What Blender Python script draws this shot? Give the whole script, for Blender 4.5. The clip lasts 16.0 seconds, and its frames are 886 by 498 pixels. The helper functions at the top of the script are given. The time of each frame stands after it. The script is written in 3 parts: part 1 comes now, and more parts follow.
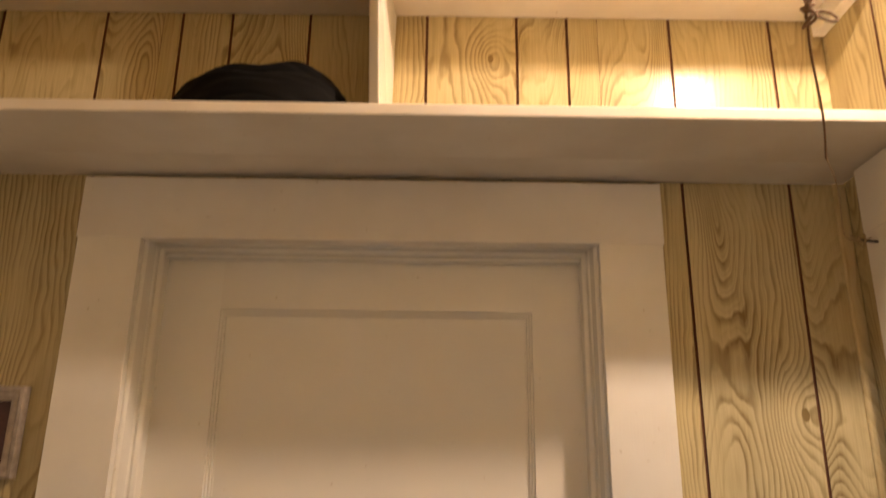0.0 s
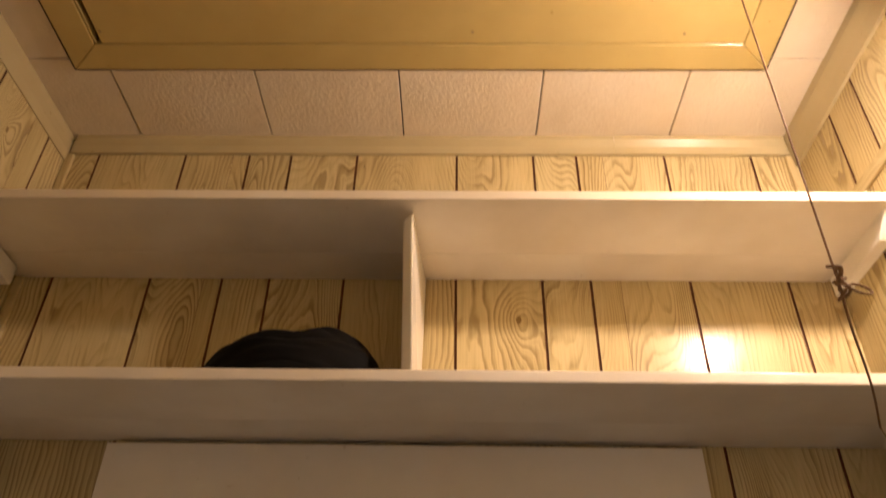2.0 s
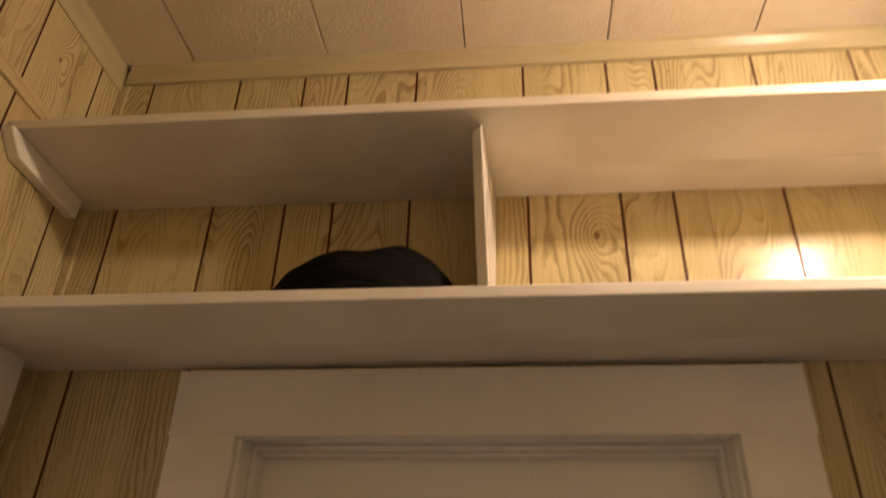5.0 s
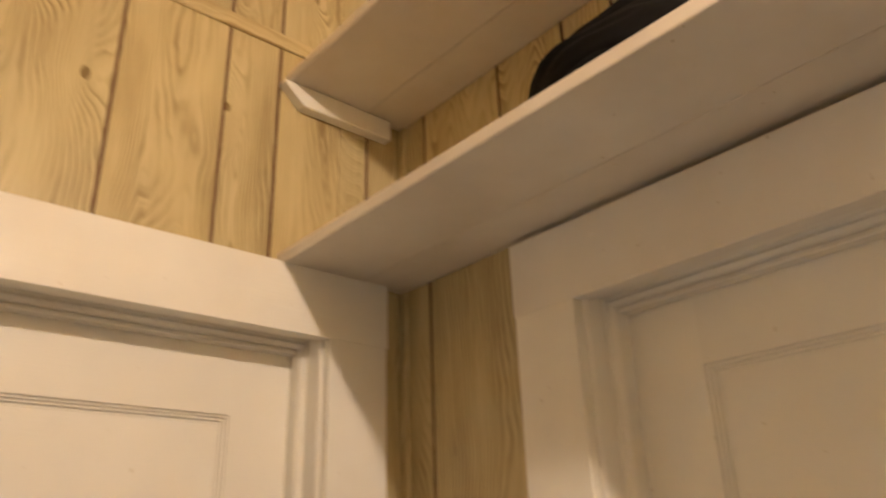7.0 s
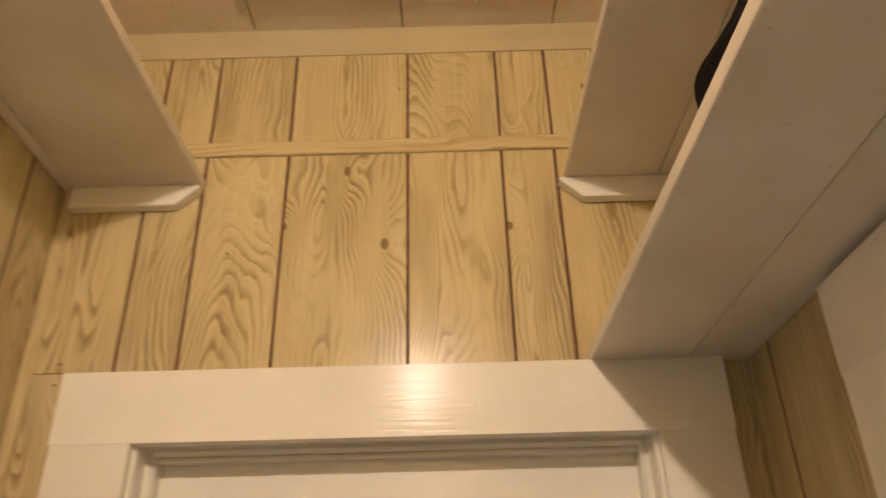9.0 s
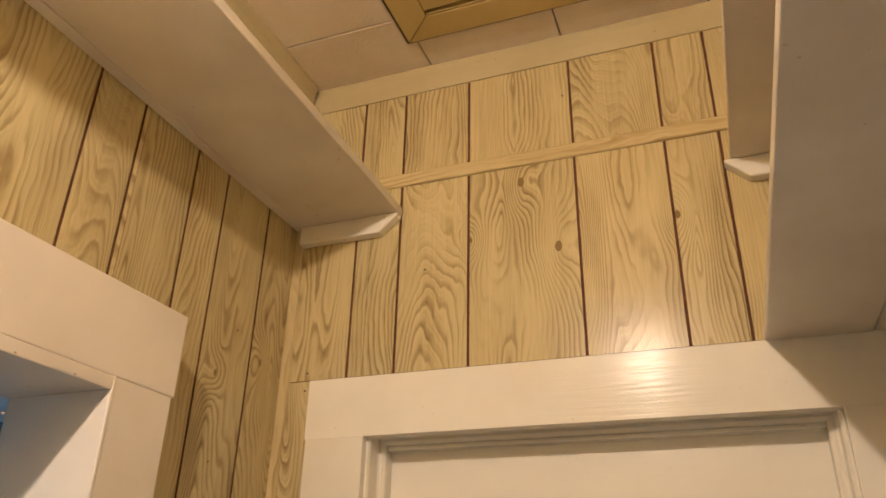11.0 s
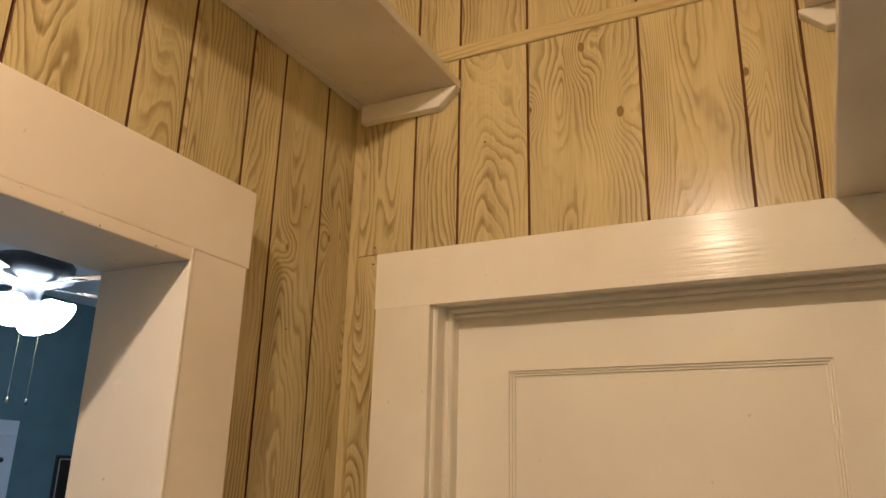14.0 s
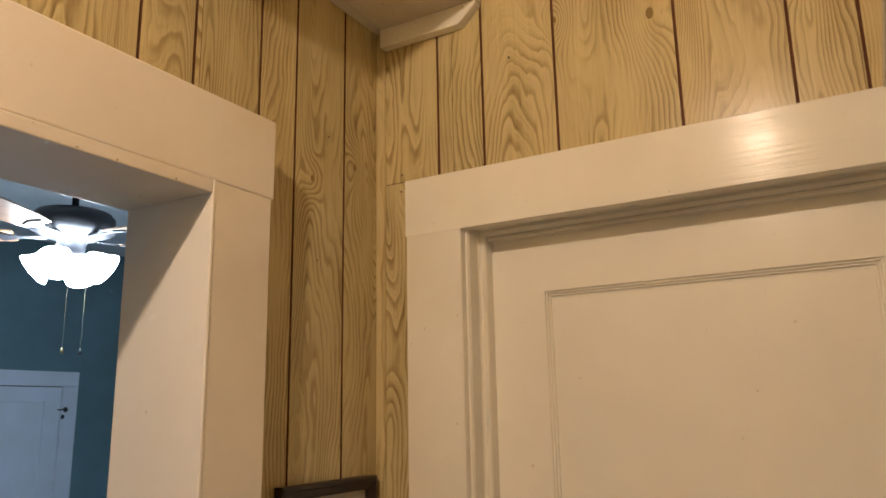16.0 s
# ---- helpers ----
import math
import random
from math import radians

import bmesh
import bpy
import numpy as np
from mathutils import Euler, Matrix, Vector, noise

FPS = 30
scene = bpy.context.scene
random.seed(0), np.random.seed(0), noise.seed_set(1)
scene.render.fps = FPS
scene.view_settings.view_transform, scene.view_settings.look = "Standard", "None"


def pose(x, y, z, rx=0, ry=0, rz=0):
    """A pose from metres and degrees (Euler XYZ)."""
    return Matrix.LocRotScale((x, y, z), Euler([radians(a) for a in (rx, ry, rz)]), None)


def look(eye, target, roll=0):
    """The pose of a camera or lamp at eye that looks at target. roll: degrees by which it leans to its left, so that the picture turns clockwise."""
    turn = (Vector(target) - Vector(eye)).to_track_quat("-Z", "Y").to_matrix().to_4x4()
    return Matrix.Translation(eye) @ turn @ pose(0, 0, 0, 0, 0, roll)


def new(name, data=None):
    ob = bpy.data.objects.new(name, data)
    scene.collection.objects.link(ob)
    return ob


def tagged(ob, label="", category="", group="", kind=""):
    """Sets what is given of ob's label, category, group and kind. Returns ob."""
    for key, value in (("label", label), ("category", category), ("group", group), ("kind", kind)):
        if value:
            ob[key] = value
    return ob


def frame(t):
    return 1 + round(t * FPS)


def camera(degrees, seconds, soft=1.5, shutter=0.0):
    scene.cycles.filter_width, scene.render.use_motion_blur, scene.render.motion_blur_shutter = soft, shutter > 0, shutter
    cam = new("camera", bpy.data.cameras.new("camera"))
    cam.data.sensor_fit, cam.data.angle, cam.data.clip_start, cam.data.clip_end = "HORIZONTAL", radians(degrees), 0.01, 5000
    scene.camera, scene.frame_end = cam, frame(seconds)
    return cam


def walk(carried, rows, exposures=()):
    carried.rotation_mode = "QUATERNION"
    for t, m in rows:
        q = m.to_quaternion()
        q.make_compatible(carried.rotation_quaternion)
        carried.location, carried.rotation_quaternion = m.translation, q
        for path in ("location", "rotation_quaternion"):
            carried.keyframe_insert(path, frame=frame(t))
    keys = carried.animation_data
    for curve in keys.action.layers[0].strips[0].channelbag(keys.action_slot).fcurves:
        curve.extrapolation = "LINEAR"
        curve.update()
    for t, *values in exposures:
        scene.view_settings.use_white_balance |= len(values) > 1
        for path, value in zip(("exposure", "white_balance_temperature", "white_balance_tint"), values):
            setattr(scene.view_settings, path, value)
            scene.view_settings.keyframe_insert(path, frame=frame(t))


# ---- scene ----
cam = camera(61.5, 16.0, 1.5, 0.5)
PATH = [
    (0, (0.269, 0.386, 1.631), (0.275, 2.297, 2.222), 0.7),
    (0.5, (0.261, 0.391, 1.65), (0.303, 2.233, 2.427), -0.8),
    (1, (0.262, 0.386, 1.661), (0.258, 2.166, 2.575), -0.7),
    (1.5, (0.254, 0.381, 1.67), (0.223, 2.104, 2.685), -0.0),
    (2, (0.239, 0.383, 1.671), (0.2, 2.009, 2.835), 1.1),
    (2.5, (0.217, 0.41, 1.667), (0.168, 1.886, 3.016), 2.4),
    (3, (0.205, 0.41, 1.675), (0.123, 1.733, 3.172), 4.1),
    (3.5, (0.197, 0.408, 1.672), (0.09, 1.671, 3.219), 5.1),
    (4, (0.198, 0.421, 1.672), (0.083, 1.77, 3.144), 4.3),
    (4.5, (0.19, 0.424, 1.673), (0.075, 1.992, 2.91), 2.4),
    (4.7, (0.196, 0.434, 1.674), (0.066, 2.082, 2.8), 2.0),
    (6.8, (0.323, 0.832, 1.699), (-0.93, 2.204, 2.438), -1.9),
    (7, (0.358, 0.867, 1.705), (-1.03, 2.084, 2.476), -1.9),
    (7.5, (0.468, 0.959, 1.744), (-1.196, 1.747, 2.525), -1.1),
    (8, (0.468, 1.033, 1.734), (-1.283, 1.537, 2.557), -2.1),
    (8.5, (0.444, 1.108, 1.746), (-1.302, 1.448, 2.66), -3.2),
    (9, (0.478, 1.183, 1.764), (-1.286, 1.182, 2.705), -1.5),
    (9.5, (0.538, 1.26, 1.76), (-1.205, 0.981, 2.701), 0.6),
    (10, (0.561, 1.295, 1.758), (-1.165, 0.874, 2.677), 1.3),
    (10.2, (0.572, 1.298, 1.76), (-1.144, 0.828, 2.673), 1.4),
    (12.3, (0.614, 1.393, 1.748), (-1.036, 0.575, 2.528), 1.0),
    (12.5, (0.611, 1.381, 1.747), (-1.054, 0.566, 2.496), 0.9),
    (13, (0.599, 1.385, 1.739), (-1.082, 0.544, 2.423), 1.2),
    (13.5, (0.6, 1.367, 1.732), (-1.096, 0.518, 2.365), 1.4),
    (14, (0.598, 1.356, 1.724), (-1.108, 0.496, 2.313), 1.4),
    (14.5, (0.589, 1.356, 1.719), (-1.128, 0.488, 2.263), 1.4),
    (15, (0.579, 1.359, 1.711), (-1.14, 0.47, 2.216), 1.0),
    (15.5, (0.573, 1.358, 1.707), (-1.138, 0.435, 2.178), 0.2),
    (16, (0.559, 1.355, 1.703), (-1.135, 0.384, 2.133), -1.1),
]
EXPOSURE = [(0.0, 0.65, 7100, 18), (1.0, 0.36, 7000, 19), (2.0, 0.20, 6900, 19), (2.5, -0.07, 6850, 18), (3.0, -0.17, 6800, 16), (3.5, -0.18, 6800, 16), (4.0, -0.15, 6850, 16), (4.7, -0.02, 6850, 17), (7.0, 0.93, 6550, 13), (8.0, 0.76, 6550, 12), (9.5, 0.78, 6550, 12), (10.2, 0.80, 6600, 12), (12.5, 0.60, 6850, 12), (14.0, 0.54, 7100, 12), (16.0, 0.46, 7100, 12)]
walk(cam, [(t, look(eye, target, roll)) for t, eye, target, roll in PATH], exposures=EXPOSURE)

# ---- world and light ----
world = bpy.data.worlds.new("world")
world.use_nodes = True
world.node_tree.nodes["Background"].inputs[0].default_value = (0.02, 0.025, 0.03, 1)
world.node_tree.nodes["Background"].inputs[1].default_value = 0.2
scene.world = world
BULB = 900.0      # radiance of the hall bulb
FAN_GLOW = 84.0  # radiance of the fan's glass shades

# plan, metres: hall walls, ceiling and shelf heights
XW, XE, YN, YS, ZC = -0.685, 1.020, 1.675, 0.485, 2.907
YS2 = 0.388                       # far face of the south wall
SH_LO, SH_UP, SH_T = 2.163, 2.515, 0.020


# ---- materials ----
def mat(name):
    m = bpy.data.materials.new(name)
    m.use_nodes = True
    nt = m.node_tree
    return m, nt, nt.nodes["Principled BSDF"]


def node(nt, kind, **sets):
    n = nt.nodes.new(kind)
    for k, v in sets.items():
        n.inputs[k].default_value = v
    return n


def math_node(nt, op, a, b=0.0):
    n = nt.nodes.new("ShaderNodeMath")
    n.operation = op
    for i, v in enumerate((a, b)):
        if isinstance(v, (int, float)):
            n.inputs[i].default_value = v
        else:
            nt.links.new(v, n.inputs[i])
    return n.outputs[0]


def ramp(nt, fac, stops):
    r = nt.nodes.new("ShaderNodeValToRGB")
    els = r.color_ramp.elements
    while len(els) < len(stops):
        els.new(0.5)
    for e, (p, c) in zip(els, stops):
        e.position, e.color = p, (*c, 1) if len(c) == 3 else c
    nt.links.new(fac, r.inputs[0])
    return r.outputs[0]


def mix(nt, fac, a, b, blend="MIX"):
    n = nt.nodes.new("ShaderNodeMix")
    n.data_type, n.blend_type = "RGBA", blend
    for sock, v in ((n.inputs[0], fac), (n.inputs[6], a), (n.inputs[7], b)):
        if isinstance(v, (int, float)):
            sock.default_value = v
        elif isinstance(v, tuple):
            sock.default_value = (*v, 1)
        else:
            nt.links.new(v, sock)
    return n.outputs[2]


def stretched(nt, scale, seed=0.0, space="Object"):
    """Object coordinates times a scale, shifted by the object's own random number."""
    tc = nt.nodes.new("ShaderNodeTexCoord")
    info = nt.nodes.new("ShaderNodeObjectInfo")
    mp = nt.nodes.new("ShaderNodeMapping")
    mp.inputs["Scale"].default_value = scale
    nt.links.new(tc.outputs[space], mp.inputs[0])
    add = nt.nodes.new("ShaderNodeVectorMath")
    add.operation = "ADD"
    r = math_node(nt, "MULTIPLY", info.outputs["Random"], 37.0)
    comb = nt.nodes.new("ShaderNodeCombineXYZ")
    comb.inputs[0].default_value = seed
    nt.links.new(r, comb.inputs[1])
    nt.links.new(mp.outputs[0], add.inputs[0])
    nt.links.new(comb.outputs[0], add.inputs[1])
    return add.outputs[0]


def noise_tex(nt, vec, scale, detail=2.0, rough=0.5):
    n = node(nt, "ShaderNodeTexNoise", Scale=scale, Detail=detail, Roughness=rough)
    nt.links.new(vec, n.inputs["Vector"])
    return n.outputs["Fac"]


def bump(nt, bsdf, height, strength, distance):
    b = node(nt, "ShaderNodeBump", Strength=strength, Distance=distance)
    nt.links.new(height, b.inputs["Height"])
    nt.links.new(b.outputs[0], bsdf.inputs["Normal"])


# knots of the printed grain: place and size in metres
KNOTS = [((-0.685, 1.007, 2.555), 0.030), ((-0.685, 1.079, 2.398), 0.034), ((-0.685, 1.304, 2.429), 0.026), ((-0.685, 0.899, 2.438), 0.018),
         ((-0.685, 1.470, 2.744), 0.020), ((-0.605, 0.485, 2.193), 0.022), ((-0.473, 0.485, 2.136), 0.020), ((0.894, 1.675, 1.743), 0.034), ((0.362, 1.675, 2.423), 0.026)]


def wood_panel(name, light, dark, rings=36.0, rough=0.17, knots=()):
    """Printed oak panelling: contour lines of a long, wavering field make flat-sawn grain with arches, eyes and knots."""
    m, nt, p = mat(name)

    def times(a, k):
        return math_node(nt, "MULTIPLY", a, k)

    def plus(a, b):
        return math_node(nt, "ADD", a, b)

    def centred(a):
        return math_node(nt, "SUBTRACT", a, 0.5)

    info = nt.nodes.new("ShaderNodeObjectInfo")
    own_r = math_node(nt, "FRACT", times(info.outputs["Random"], 17.3))
    own_k = math_node(nt, "FRACT", times(info.outputs["Random"], 41.7))
    own_t = math_node(nt, "FRACT", times(info.outputs["Random"], 73.1))
    field = noise_tex(nt, stretched(nt, (4.6, 1.0, 0.95)), 1.0, 2.0, 0.38)
    sway = noise_tex(nt, stretched(nt, (2.5, 1.0, 1.7), 8.0), 1.0, 3.0, 0.5)
    ripple = noise_tex(nt, stretched(nt, (34.0, 1.0, 11.0), 3.0), 1.0, 2.0, 0.5)
    tc = nt.nodes.new("ShaderNodeTexCoord")
    sx = nt.nodes.new("ShaderNodeSeparateXYZ")
    nt.links.new(tc.outputs["Object"], sx.inputs[0])
    # distance from the heart of a swaying log that dips in and out of the board
    heart = times(centred(own_r), 0.16)
    across = plus(math_node(nt, "SUBTRACT", sx.outputs[0], heart), times(centred(sway), 0.11))
    deep = plus(times(centred(field), 0.62), times(centred(own_k), 0.16))
    r2 = plus(times(math_node(nt, "MULTIPLY", across, across), 0.8), math_node(nt, "MULTIPLY", deep, deep))
    dist = math_node(nt, "SQRT", r2)
    spots = None
    if knots:
        geo = nt.nodes.new("ShaderNodeNewGeometry")
        for place, size in knots:
            mp = nt.nodes.new("ShaderNodeVectorMath")
            mp.operation = "SUBTRACT"
            nt.links.new(geo.outputs["Position"], mp.inputs[0])
            mp.inputs[1].default_value = place
            sq = nt.nodes.new("ShaderNodeVectorMath")
            sq.operation = "MULTIPLY"
            nt.links.new(mp.outputs[0], sq.inputs[0])
            sq.inputs[1].default_value = (1 / size, 1 / size, 0.6 / size)
            ln = nt.nodes.new("ShaderNodeVectorMath")
            ln.operation = "LENGTH"
            nt.links.new(sq.outputs[0], ln.inputs[0])
            d = ln.outputs["Value"]
            hump = math_node(nt, "POWER", 2.718, times(math_node(nt, "MULTIPLY", d, d), -0.55))
            dist = plus(dist, times(hump, 0.034 + size * 0.5))
            core = math_node(nt, "LESS_THAN", plus(d, times(centred(ripple), 0.15)), 0.20)
            spots = core if spots is None else math_node(nt, "MAXIMUM", spots, core)
    v = plus(times(dist, rings), plus(times(centred(ripple), 1.5), times(centred(own_t), 3.0)))
    ring = math_node(nt, "FRACT", v)
    line = ramp(nt, ring, [(0.0, (0.06,) * 3), (0.14, (0.95,) * 3), (0.24, (1.0,) * 3), (0.44, (0.30,) * 3), (0.75, (0.06,) * 3), (1.0, (0.0,) * 3)])
    fine = ramp(nt, math_node(nt, "FRACT", times(v, 3.0)), [(0.0, (0.0,) * 3), (0.25, (1.0,) * 3), (0.7, (0.1,) * 3)])
    patch = ramp(nt, noise_tex(nt, stretched(nt, (11.0, 1.0, 3.4), 11.0), 1.0, 3.0, 0.55), [(0.39, (0.10,) * 3), (0.62, (1.0,) * 3)])
    fpatch = ramp(nt, noise_tex(nt, stretched(nt, (13.0, 1.0, 2.2), 15.0), 1.0, 2.0, 0.5), [(0.45, (0.0,) * 3), (0.66, (1.0,) * 3)])
    fibre = noise_tex(nt, stretched(nt, (300.0, 1.0, 7.0), 5.0), 1.0, 3.0, 0.7)
    cloud = noise_tex(nt, stretched(nt, (16.0, 1.0, 3.0), 21.0), 1.0, 3.0, 0.55)
    fac = plus(times(math_node(nt, "MULTIPLY", line, patch), 0.74), times(math_node(nt, "MULTIPLY", fine, fpatch), 0.26))
    fac = plus(fac, times(math_node(nt, "SUBTRACT", fibre, 0.45), 0.62))
    fac = plus(fac, times(math_node(nt, "SUBTRACT", cloud, 0.42), 0.62))
    if spots is not None:
        fac = math_node(nt, "MAXIMUM", fac, spots)
    clamp = nt.nodes.new("ShaderNodeClamp")
    nt.links.new(fac, clamp.inputs[0])
    fac = clamp.outputs[0]
    col = mix(nt, fac, light, dark)
    own = ramp(nt, info.outputs["Random"], [(0.0, (0.93, 0.92, 0.88)), (0.5, (1.0, 1.0, 1.0)), (1.0, (0.98, 0.95, 0.89))])
    col = mix(nt, 1.0, col, own, "MULTIPLY")
    nt.links.new(col, p.inputs["Base Color"])
    rr = plus(times(fac, 0.10), rough)
    nt.links.new(rr, p.inputs["Roughness"])
    p.inputs["Specular IOR Level"].default_value = 0.26
    bump(nt, p, plus(times(fibre, 0.6), math_node(nt, "SUBTRACT", 1.0, fac)), 0.14, 0.0005)
    return m


def paint(name, colour, rough=0.20, brush=(6.0, 6.0, 260.0), dirt=0.10, relief=0.22):
    """Gloss paint over old wood: brush ripples, faint yellowing, grime and specks."""
    m, nt, p = mat(name)
    stroke = noise_tex(nt, stretched(nt, brush, 2.0), 1.0, 2.0, 0.5)
    stain = noise_tex(nt, stretched(nt, (4.0, 4.0, 4.0), 7.0), 1.0, 4.0, 0.55)
    lump = noise_tex(nt, stretched(nt, (30.0, 30.0, 30.0), 4.0), 1.0, 2.0, 0.5)
    lo = tuple(c * k for c, k in zip(colour, (1 - dirt, 1 - dirt * 1.2, 1 - dirt * 1.5)))
    col = ramp(nt, stain, [(0.30, lo), (0.66, colour)])
    spot = noise_tex(nt, stretched(nt, (70.0, 70.0, 70.0), 9.0), 1.0, 1.0, 0.5)
    spot = ramp(nt, spot, [(0.77, (1.0, 1.0, 1.0)), (0.81, (0.72, 0.66, 0.56))])
    col = mix(nt, 0.6, col, spot, "MULTIPLY")
    nt.links.new(col, p.inputs["Base Color"])
    r = math_node(nt, "ADD", math_node(nt, "MULTIPLY", lump, 0.10), rough - 0.05)
    nt.links.new(r, p.inputs["Roughness"])
    h = math_node(nt, "ADD", math_node(nt, "MULTIPLY", stroke, 1.0), math_node(nt, "MULTIPLY", lump, 0.45))
    bump(nt, p, h, relief, 0.0009)
    p.inputs["Specular IOR Level"].default_value = 0.30
    return m


def plain(name, colour, rough=0.6, metal=0.0, scale=30.0, vary=0.25, relief=0.2):
    m, nt, p = mat(name)
    n = noise_tex(nt, stretched(nt, (scale,) * 3), 1.0, 4.0, 0.6)
    col = ramp(nt, n, [(0.3, tuple(c * (1 - vary) for c in colour)), (0.7, tuple(min(1, c * (1 + vary * 0.5)) for c in colour))])
    nt.links.new(col, p.inputs["Base Color"])
    p.inputs["Roughness"].default_value, p.inputs["Metallic"].default_value = rough, metal
    bump(nt, p, n, relief, 0.002)
    return m


def tile_material():
    """Pressed-fibre ceiling tile: rough plaster-like relief, a little different from tile to tile."""
    m, nt, p = mat("ceiling_tile")
    geo = nt.nodes.new("ShaderNodeNewGeometry")
    tc = nt.nodes.new("ShaderNodeTexCoord")
    vec = tc.outputs["Object"]
    a = noise_tex(nt, vec, 125.0, 3.0, 0.55)
    b = noise_tex(nt, vec, 260.0, 2.0, 0.5)
    stain = noise_tex(nt, vec, 6.0, 4.0, 0.6)
    tone = ramp(nt, geo.outputs["Random Per Island"], [(0.0, (0.72, 0.64, 0.53)), (1.0, (0.79, 0.71, 0.595))])
    col = mix(nt, 0.5, tone, ramp(nt, stain, [(0.3, (0.84, 0.78, 0.68)), (0.65, (1, 1, 1))]), "MULTIPLY")
    nt.links.new(col, p.inputs["Base Color"])
    p.inputs["Roughness"].default_value = 0.6
    h = math_node(nt, "ADD", ramp(nt, a, [(0.42, (0,) * 3), (0.62, (1,) * 3)]), math_node(nt, "MULTIPLY", b, 0.4))
    bump(nt, p, h, 0.32, 0.0022)
    return m


def glow(name, colour, strength):
    m, nt, p = mat(name)
    p.inputs["Base Color"].default_value = (0.9, 0.9, 0.9, 1)
    p.inputs["Emission Color"].default_value = (*colour, 1)
    p.inputs["Emission Strength"].default_value = strength
    return m


M_PANEL = wood_panel("oak_panelling", (0.635, 0.535, 0.303), (0.235, 0.158, 0.060), 108.0, 0.21, KNOTS)
M_TRIMWOOD = wood_panel("oak_trim", (0.62, 0.52, 0.30), (0.38, 0.28, 0.13), 60.0)
M_GROOVE = plain("groove", (0.14, 0.050, 0.021), 0.9)
M_WHITE = paint("white_gloss_paint", (0.89, 0.856, 0.768), 0.20, (260.0, 260.0, 12.0))
M_CASING_Y = paint("end_casing_gloss_paint", (0.89, 0.856, 0.768), 0.18, (260.0, 9.0, 210.0), 0.08, 0.36)
M_CASING_Y.node_tree.nodes["Principled BSDF"].inputs["Specular IOR Level"].default_value = 0.12
M_CASING = paint("casing_gloss_paint", (0.865, 0.825, 0.75), 0.25, (16.0, 260.0, 260.0))
M_DOOR = paint("door_gloss_paint", (0.89, 0.853, 0.762), 0.20, (14.0, 14.0, 260.0), 0.04)
# doorway: lining lighter and less yellow than its casing
M_LINING = paint("lining_paint", (0.93, 0.895, 0.845), 0.25, (260.0, 260.0, 12.0), 0.05)
M_DOORWAY = paint("doorway_casing_paint", (0.82, 0.752, 0.655), 0.24, (16.0, 260.0, 260.0))
M_SHELF = paint("shelf_paint", (0.80, 0.742, 0.645), 0.34, (9.0, 220.0, 220.0), 0.17)
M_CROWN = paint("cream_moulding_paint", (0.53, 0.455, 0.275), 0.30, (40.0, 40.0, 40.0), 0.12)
M_HATCH = paint("yellowed_hatch_paint", (0.53, 0.415, 0.170), 0.22, (6.0, 120.0, 40.0), 0.14)
M_TILE = tile_material()
M_TILEGAP = plain("tile_joint", (0.06, 0.035, 0.02), 0.8)
M_BLACK = plain("black_cloth", (0.0016, 0.0013, 0.0012), 0.8, 0.0, 90.0, 0.4, 0.35)
M_BLACK.node_tree.nodes["Principled BSDF"].inputs["Specular IOR Level"].default_value = 0.16
M_CORD = plain("brown_cord", (0.20, 0.108, 0.046), 0.8, 0.0, 400.0, 0.5, 0.5)
M_THREAD = plain("pale_cord", (0.40, 0.30, 0.16), 0.8, 0.0, 400.0, 0.4, 0.5)
M_SCREW = plain("dull_screw", (0.32, 0.24, 0.13), 0.45, 0.7)
M_IRON = plain("dark_bronze", (0.014, 0.014, 0.019), 0.6, 0.0)
M_TEAL = plain("teal_wall_paint", (0.105, 0.188, 0.225), 0.6, 0.0, 4.0, 0.14, 0.1)
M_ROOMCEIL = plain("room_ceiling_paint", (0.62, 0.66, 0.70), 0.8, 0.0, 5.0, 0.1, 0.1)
# white door paint with the fan lamps' bluish cast mixed into the colour
M_BLUELIT_WHITE = paint("room_door_bluelit_paint", (0.58, 0.63, 0.74), 0.4)
M_FLOOR = wood_panel("floor_boards", (0.46, 0.36, 0.25), (0.34, 0.26, 0.17), 6.0)
# colour of an unseen floor, picked to throw cool light onto the lintel's underside
M_ROOMFLOOR = plain("pale_grey_bounce_floor", (0.55, 0.56, 0.58), 0.7, 0.0, 8.0, 0.15, 0.1)
M_BLADE = plain("fan_blade_wood", (0.30, 0.165, 0.10), 0.35, 0.0, 14.0, 0.3, 0.1)
M_SILVER = plain("silver_frame", (0.42, 0.36, 0.30), 0.38, 0.35, 60.0, 0.3, 0.3)
M_MAROON = plain("maroon_mount", (0.075, 0.02, 0.016), 0.35, 0.0, 20.0, 0.3, 0.05)
M_DARKFRAME = plain("dark_wood_frame", (0.022, 0.013, 0.010), 0.35, 0.0, 60.0, 0.3, 0.2)
M_MAT = plain("grey_mount", (0.42, 0.38, 0.32), 0.5, 0.0, 12.0, 0.1, 0.05)
M_PORCELAIN = plain("porcelain", (0.75, 0.72, 0.66), 0.25, 0.0, 10.0, 0.05, 0.0)
M_BULB = glow("lit_bulb", (1.0, 0.80, 0.635), BULB)
M_SHADE = glow("lit_glass_shade", (0.61, 0.80, 1.0), FAN_GLOW)
M_LINTEL_DARK = plain("dark_lintel_brown", (0.20, 0.155, 0.125), 0.8, 0.0, 30.0, 0.2, 0.2)
M_RAW = plain("bare_chipped_wood", (0.50, 0.41, 0.28), 0.85, 0.0, 120.0, 0.5, 0.6)


